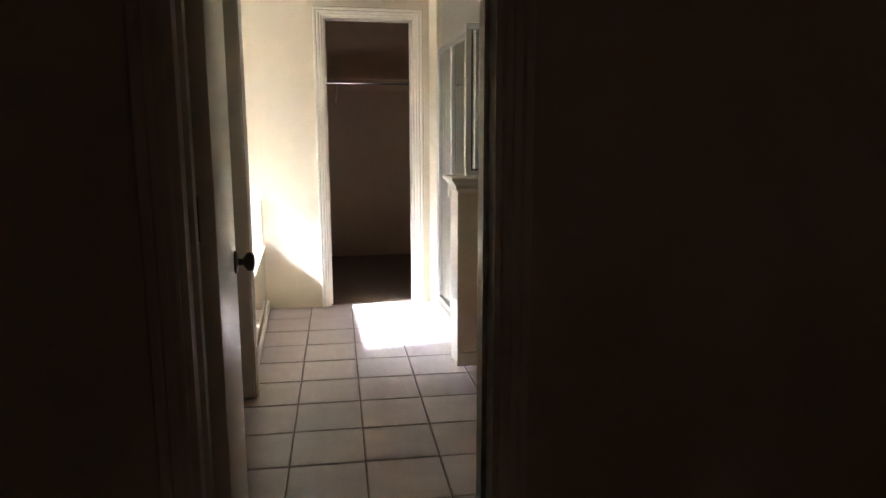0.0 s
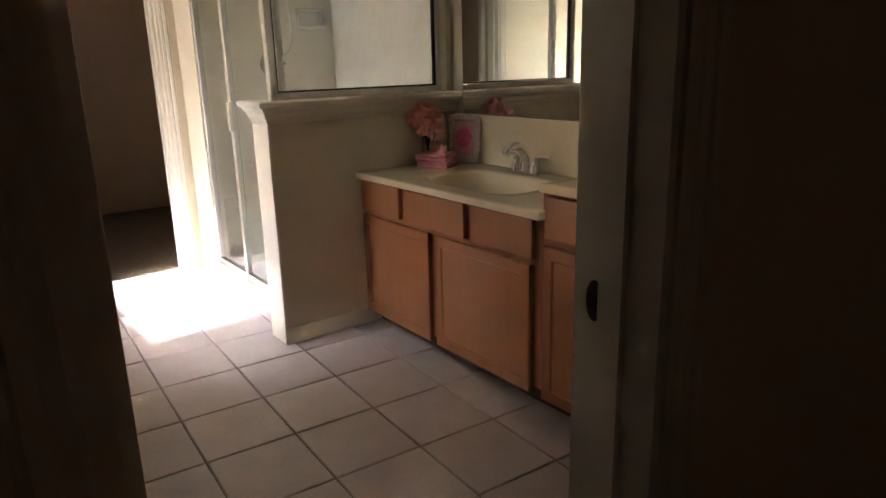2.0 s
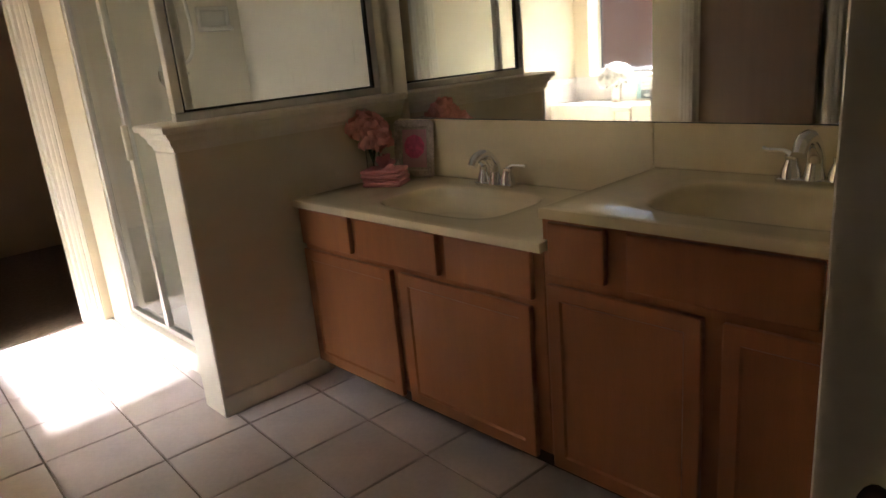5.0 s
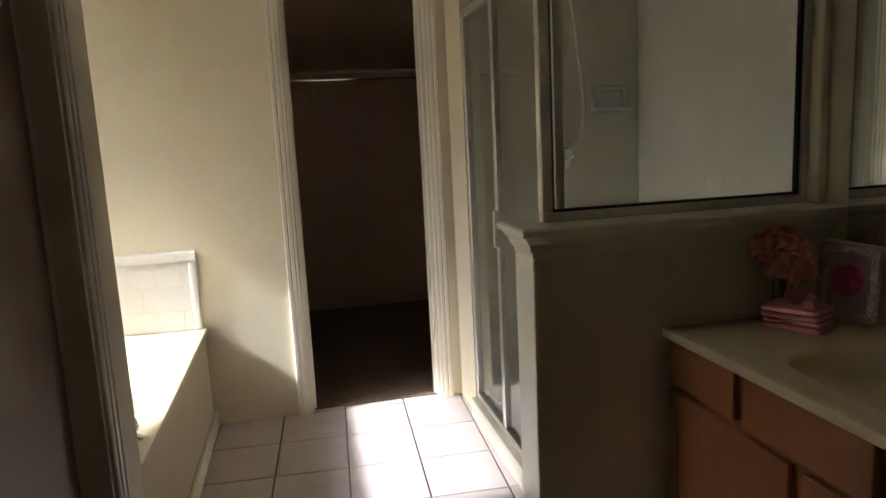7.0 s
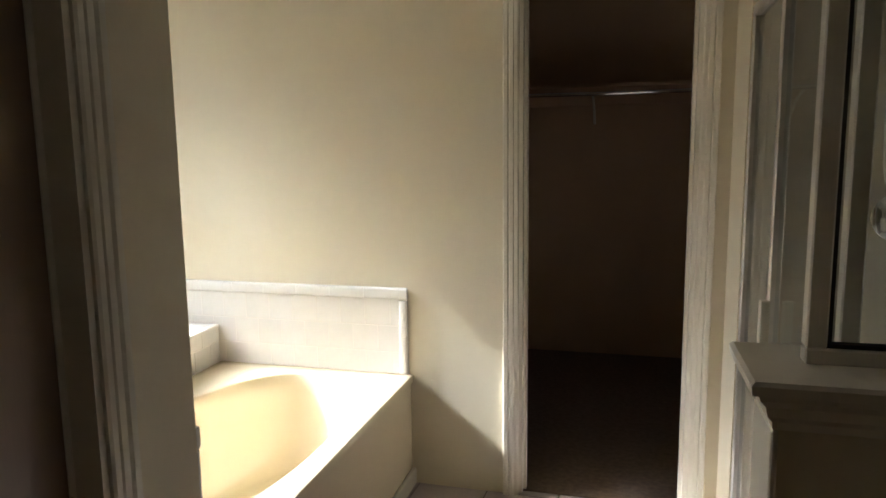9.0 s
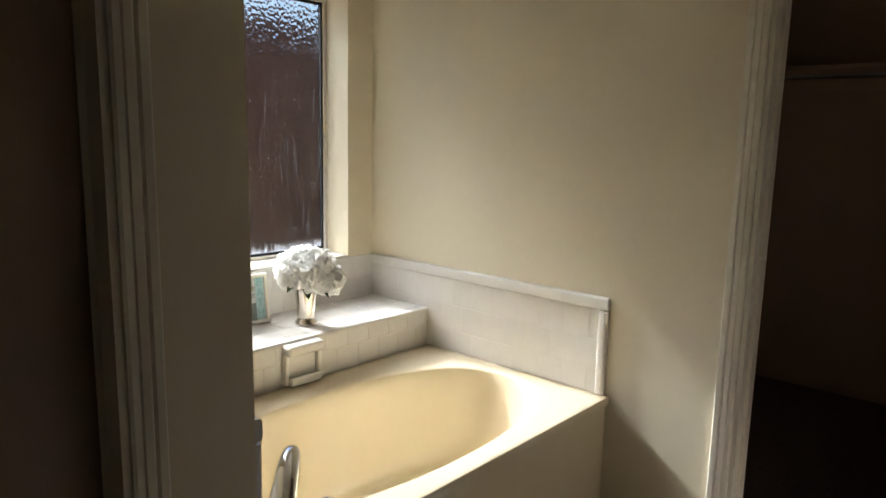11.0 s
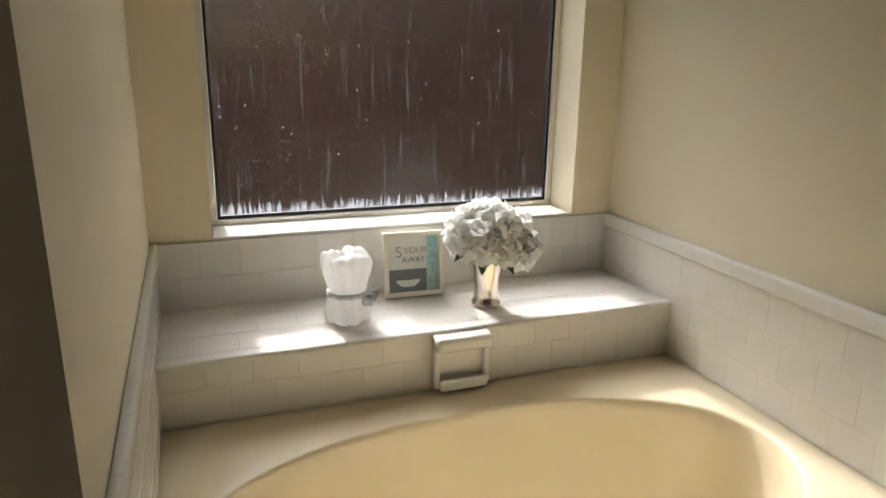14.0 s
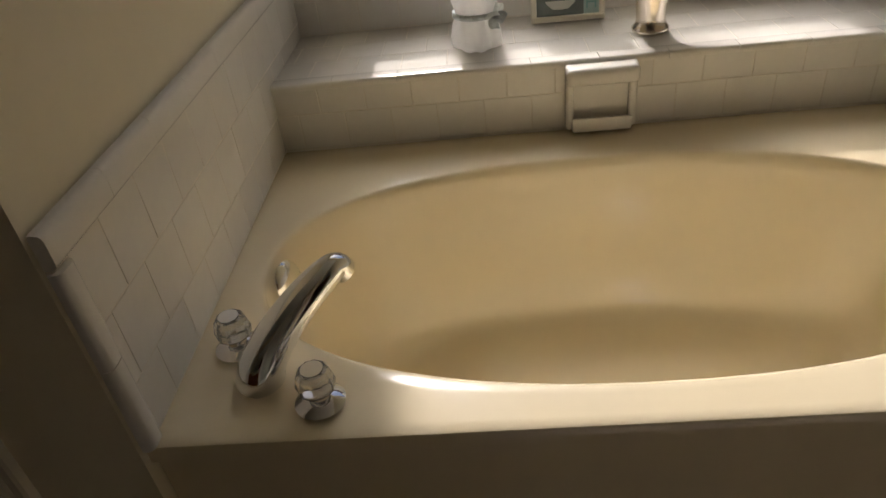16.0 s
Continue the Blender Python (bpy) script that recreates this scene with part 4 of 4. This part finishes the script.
SIGN_M = Matrix.Translation((-1.175, -0.728, SHELF + 0.001)) @ Matrix.Rotation(radians(-2), 4, "Z") @ Matrix.Rotation(radians(-7), 4, "Y")
for a in ((-0.092, 0.092, 0.0, 0.014), (-0.092, 0.092, 0.181, 0.195), (-0.092, -0.078, 0.014, 0.181), (0.078, 0.092, 0.014, 0.181)):
    sign_piece("frame", *a, 0.0, 0.024, M_WHITE, 0.002)
sign_piece("print", -0.078, 0.078, 0.014, 0.181, 0.004, 0.012, M_PAPER)
sign_piece("band", -0.078, 0.040, 0.014, 0.082, 0.012, 0.0135, M_PRINTDK)
sign_piece("stripe", 0.040, 0.078, 0.014, 0.181, 0.012, 0.0132, mat("print_pale_teal", (0.50, 0.66, 0.63), 0.6, vary=0.1, scale=40))


def letters(text, y, z, size, material, name="lettering"):
    cu = bpy.data.curves.new(name, "FONT")
    cu.body, cu.size, cu.align_x, cu.align_y, cu.extrude = text, size, "CENTER", "CENTER", 0.0006
    ob = new(name, cu)
    cu.materials.append(material)
    ob.parent = sign
    local = Matrix.Translation(-Vector(sign["base"])) @ SIGN_M @ Matrix.Translation((0.0145, y, z)) @ Matrix.Rotation(radians(90), 4, "Z") @ Matrix.Rotation(radians(90), 4, "X")
    ob.matrix_basis = local
    return ob


letters("S", -0.045, 0.134, 0.046, M_PRINTGOLD)
letters("YOUR", 0.006, 0.138, 0.026, M_PRINTGOLD)
letters("AWAY", 0.0, 0.110, 0.024, M_PRINTDK)
for i, ch in enumerate("BATH"):
    letters(ch, 0.059, 0.160 - i * 0.040, 0.044, M_PRINTTEAL)
bm = bmesh.new()
lathe(bm, [(0, 0.0), (0.020, 0.002), (0.034, 0.014), (0.038, 0.022), (0.034, 0.022), (0, 0.016)], (0.0150, -0.018, 0.028), 20, squash=(0.05, 1))
bmesh.ops.transform(bm, verts=bm.verts, matrix=SIGN_M)
finish("tub_picture", bm, M_PAPER, sign)

# ---------------------------------------------------------------- pieces: tiles
_cache = {}


def tile_mesh(key, w, h, t, material, bev=0.003, seg=1):
    k = (key, round(w, 3), round(h, 3), round(t, 4))
    if k not in _cache:
        bm = bmesh.new()
        add_box(bm, -w / 2, w / 2, -h / 2, h / 2, 0, t, bev, seg)
        me = bpy.data.meshes.new(key)
        bmesh.ops.recalc_face_normals(bm, faces=bm.faces)
        bm.to_mesh(me)
        bm.free()
        me.materials.append(material)
        if seg > 1:
            me.shade_smooth()
        _cache[k] = me
    return _cache[k]


prnd = random.Random(11)


def piece(name, me, parent, m):
    ob = new(name, me)
    ob.parent = parent
    base = Vector(parent["base"]) if "base" in parent else Vector((0, 0, 0))
    ob.matrix_basis = Matrix.Translation(-base) @ m
    return ob


def tiled_face(parent, origin, u, v, n, lu, lv, t, pitch=0.1095, rows=None, shift=0.5, gap=0.0018, u_off=0.0):
    """Tiles in running bond on a rectangle; u and v span it, n points out of it."""
    u, v, n = Vector(u), Vector(v), Vector(n)
    rows = rows or [pitch] * int(lv / pitch + 0.999)
    z = 0.0
    for r, rh in enumerate(rows):
        h = min(rh, lv - z)
        if h < 0.01:
            break
        x = -((r * shift) % 1.0) * pitch - u_off
        while x < lu - 0.004:
            a, b = max(0.0, x), min(lu, x + pitch)
            if b - a > 0.012:
                c = Vector(origin) + u * ((a + b) / 2) + v * (z + h / 2)
                w = Matrix((u, v, n)).transposed().to_4x4()
                tilt = Matrix.Rotation(prnd.uniform(-0.006, 0.006), 4, "X") @ Matrix.Rotation(prnd.uniform(-0.006, 0.006), 4, "Y")
                piece("tile", tile_mesh("tile", b - a - gap, h - gap, t, M_TILE, 0.0010), parent, Matrix.Translation(c) @ w @ tilt)
            x += pitch
        z += h


def trim_mesh(w, h, t):
    """A glazed trim tile, rounded along its two long edges."""
    k = ("trim_tile", round(w, 3), round(h, 3), round(t, 4))
    if k not in _cache:
        r = min(0.009, t * 0.55)
        prof = [(-h / 2, 0.0)]
        for sg in (-1, 1):
            for q in range(4):
                a = math.radians(30 * q if sg < 0 else 90 - 30 * q)
                prof.append((sg * (h / 2 - r + r * math.cos(a)), t - r + r * math.sin(a)))
        prof.append((h / 2, 0.0))
        bm = bmesh.new()
        ends = [[bm.verts.new((x, y, z)) for y, z in prof] for x in (-w / 2, w / 2)]
        for q in range(len(prof)):
            e = (q + 1) % len(prof)
            bm.faces.new((ends[0][q], ends[0][e], ends[1][e], ends[1][q]))
        bm.faces.new(ends[0])
        bm.faces.new(ends[1])
        bmesh.ops.recalc_face_normals(bm, faces=bm.faces)
        me = bpy.data.meshes.new("trim_tile")
        bm.to_mesh(me)
        bm.free()
        me.materials.append(M_TILE)
        me.shade_smooth()
        me.set_sharp_from_angle(angle=radians(50))
        _cache[k] = me
    return _cache[k]


def trim_run(parent, origin, u, v, n, length, width, t, pitch=0.152, name="trim_tile"):
    u, v, n = Vector(u), Vector(v), Vector(n)
    x = 0.0
    while x < length - 0.004:
        b = min(length, x + pitch)
        c = Vector(origin) + u * ((x + b) / 2) + v * (width / 2)
        w = Matrix((u, v, n)).transposed().to_4x4()
        piece(name, trim_mesh(b - x - 0.0012, width - 0.001, t), parent, Matrix.Translation(c) @ w)
        x = b


surround = thing("tile_surround", (-0.63, -0.72, DECK), "white glazed wall tiles round the tub with rounded edge trim", "wall tiles", kind="structure")
ZT = SILL - DECK
for yy, n, sgn in ((0.0, -1, 1), (TS, 1, -1)):
    a, b = TW, (-0.012 if n < 0 else 0.014)
    box("bed", a, b - 0.004, min(yy, yy + n * 0.0092), max(yy, yy + n * 0.0092), DECK - 0.002, SILL - 0.006, M_TGROUT, surround)
    # u runs from the front edge back to the window wall
    uu = (-1, 0, 0)
    vv = (0, 0, 1)
    nn = (0, n, 0)
    o = (b - 0.036, yy + n * 0.004, DECK + 0.003)
    if n < 0:
        tiled_face(surround, (a, yy + n * 0.004, DECK + 0.003), (1, 0, 0), vv, nn, b - 0.036 - a, ZT - 0.05, 0.006, rows=[0.09, 0.1095, 0.1095], u_off=0.03)
    else:
        tiled_face(surround, o, uu, vv, nn, b - 0.036 - a, ZT - 0.05, 0.006, rows=[0.09, 0.1095, 0.1095], u_off=0.03)
    if n < 0:
        trim_run(surround, (a, yy + n * 0.003, SILL - 0.048), (1, 0, 0), vv, nn, b - a, 0.048, 0.0172)
        trim_run(surround, (b, yy + n * 0.003, DECK + 0.003), vv, (-1, 0, 0), nn, ZT - 0.052, 0.036, 0.0168)
    else:
        trim_run(surround, (b, yy + n * 0.003, SILL - 0.048), uu, vv, nn, b - a, 0.048, 0.0172)
        trim_run(surround, (b - 0.036, yy + n * 0.003, DECK + 0.003), vv, (1, 0, 0), nn, ZT - 0.052, 0.036, 0.0168)
box("bed", TW, TW + 0.0082, TS, 0.0, SHELF - 0.004, SILL - 0.004, M_TGROUT, surround)
tiled_face(surround, (TW + 0.003, TS, SHELF), (0, 1, 0), (0, 0, 1), (1, 0, 0), -TS, SILL - SHELF - 0.002, 0.006, rows=[0.09, 0.105], u_off=0.04)
# ledge: top, nosing, front
tiled_face(ledge, (SHX - 0.045, TS, SHELF - 0.008), (0, 1, 0), (-1, 0, 0), (0, 0, 1), -TS, SHX - 0.045 - TW, 0.006, u_off=0.02)
trim_run(ledge, (SHX + 0.004, TS, SHELF - 0.0135), (0, 1, 0), (-1, 0, 0), (0, 0, 1), -TS, 0.05, 0.0145)
tiled_face(ledge, (SHX - 0.008, TS, DECK + 0.002), (0, 1, 0), (0, 0, 1), (1, 0, 0), -TS, SHELF - 0.016 - DECK, 0.0065, rows=[0.088, 0.061], u_off=0.05)

# floor tiles, laid a little out of square with the walls
PX, PY = 0.2865, 0.3045
ROT = radians(-2.8)
ca, sa = math.cos(ROT), math.sin(ROT)
anchor = Vector((0.792, -1.846))


def clip_poly(poly, x0, x1, y0, y1):
    for axis, lim, sg in ((0, x0, 1), (0, x1, -1), (1, y0, 1), (1, y1, -1)):
        out = []
        for i in range(len(poly)):
            a, b = poly[i - 1], poly[i]
            ia, ib = (a[axis] - lim) * sg >= 0, (b[axis] - lim) * sg >= 0
            if ia != ib:
                f = (lim - a[axis]) / (b[axis] - a[axis])
                out.append((a[0] + (b[0] - a[0]) * f, a[1] + (b[1] - a[1]) * f))
            if ib:
                out.append(b)
        poly = out
        if not poly:
            return poly
    return poly


for i in range(-6, 7):
    for j in range(-8, 9):
        g = 0.0035
        corners = [(i * PX + g, j * PY + g), ((i + 1) * PX - g, j * PY + g), ((i + 1) * PX - g, (j + 1) * PY - g), (i * PX + g, (j + 1) * PY - g)]
        poly = [(anchor.x + x * ca - y * sa, anchor.y + x * sa + y * ca) for x, y in corners]
        poly = clip_poly(poly, -0.28, 1.60, EY1 - 0.05, 0.035)
        if len(poly) < 3:
            continue
        cx, cy = sum(p[0] for p in poly) / len(poly), sum(p[1] for p in poly) / len(poly)
        if max(p[0] for p in poly) - min(p[0] for p in poly) < 0.03 or max(p[1] for p in poly) - min(p[1] for p in poly) < 0.02:
            continue
        bm = bmesh.new()
        lo = [bm.verts.new((x - cx, y - cy, -0.010)) for x, y in poly]
        mid = [bm.verts.new((x - cx, y - cy, -0.002)) for x, y in poly]
        hi = [bm.verts.new(((x - cx) * 0.982, (y - cy) * 0.982, 0.0)) for x, y in poly]
        for k in range(len(poly)):
            q = (k + 1) % len(poly)
            bm.faces.new((lo[k], lo[q], mid[q], mid[k]))
            bm.faces.new((mid[k], mid[q], hi[q], hi[k]))
        bm.faces.new(hi)
        bmesh.ops.recalc_face_normals(bm, faces=bm.faces)
        me = bpy.data.meshes.new("tile")
        bm.to_mesh(me)
        bm.free()
        me.materials.append(M_FLOORTILE)
        t = new("tile", me)
        t.location = (cx, cy, prnd.uniform(-0.0006, 0.0006))
        t.rotation_euler = (prnd.uniform(-0.002, 0.002), prnd.uniform(-0.002, 0.002), 0)
        t.parent = floor

# shower wall tiles, joined
def joined_tiles(name, axis, plane, out, a0, a1, z0, z1, pitch, label):
    bm = bmesh.new()
    z, r = z0, 0
    while z < z1 - 0.01:
        a = a0 - (r % 2) * pitch / 2
        while a < a1 - 0.01:
            p, q = max(a, a0) + 0.0008, min(a + pitch, a1) - 0.0008
            if q - p > 0.01:
                d0, d1 = sorted((plane, plane + out * 0.008))
                if axis == "x":
                    add_box(bm, p, q, d0, d1, z + 0.0012, min(z + pitch, z1) - 0.0012)
                else:
                    add_box(bm, d0, d1, p, q, z + 0.0012, min(z + pitch, z1) - 0.0012)
            a += pitch
        z += pitch
        r += 1
    d0, d1 = sorted((plane + out * 0.001, plane + out * 0.0072))
    if axis == "x":
        add_box(bm, a0, a1, d0, d1, z0, z1)
    else:
        add_box(bm, d0, d1, a0, a1, z0, z1)
    return tagged(finish(name, bm, M_SHTILE), label, "wall tiles", kind="stuff")


joined_tiles("shower_wall_tiles", "x", SB - 0.001, -1, SX + 0.02, MX - 0.009, 0.04, 2.2, 0.1095, "white glazed tiles on the shower wall")
joined_tiles("shower_wall_tiles", "y", MX - 0.001, -1, KY1, SB - 0.010, 0.04, 2.2, 0.1095, "white glazed tiles on the shower wall")
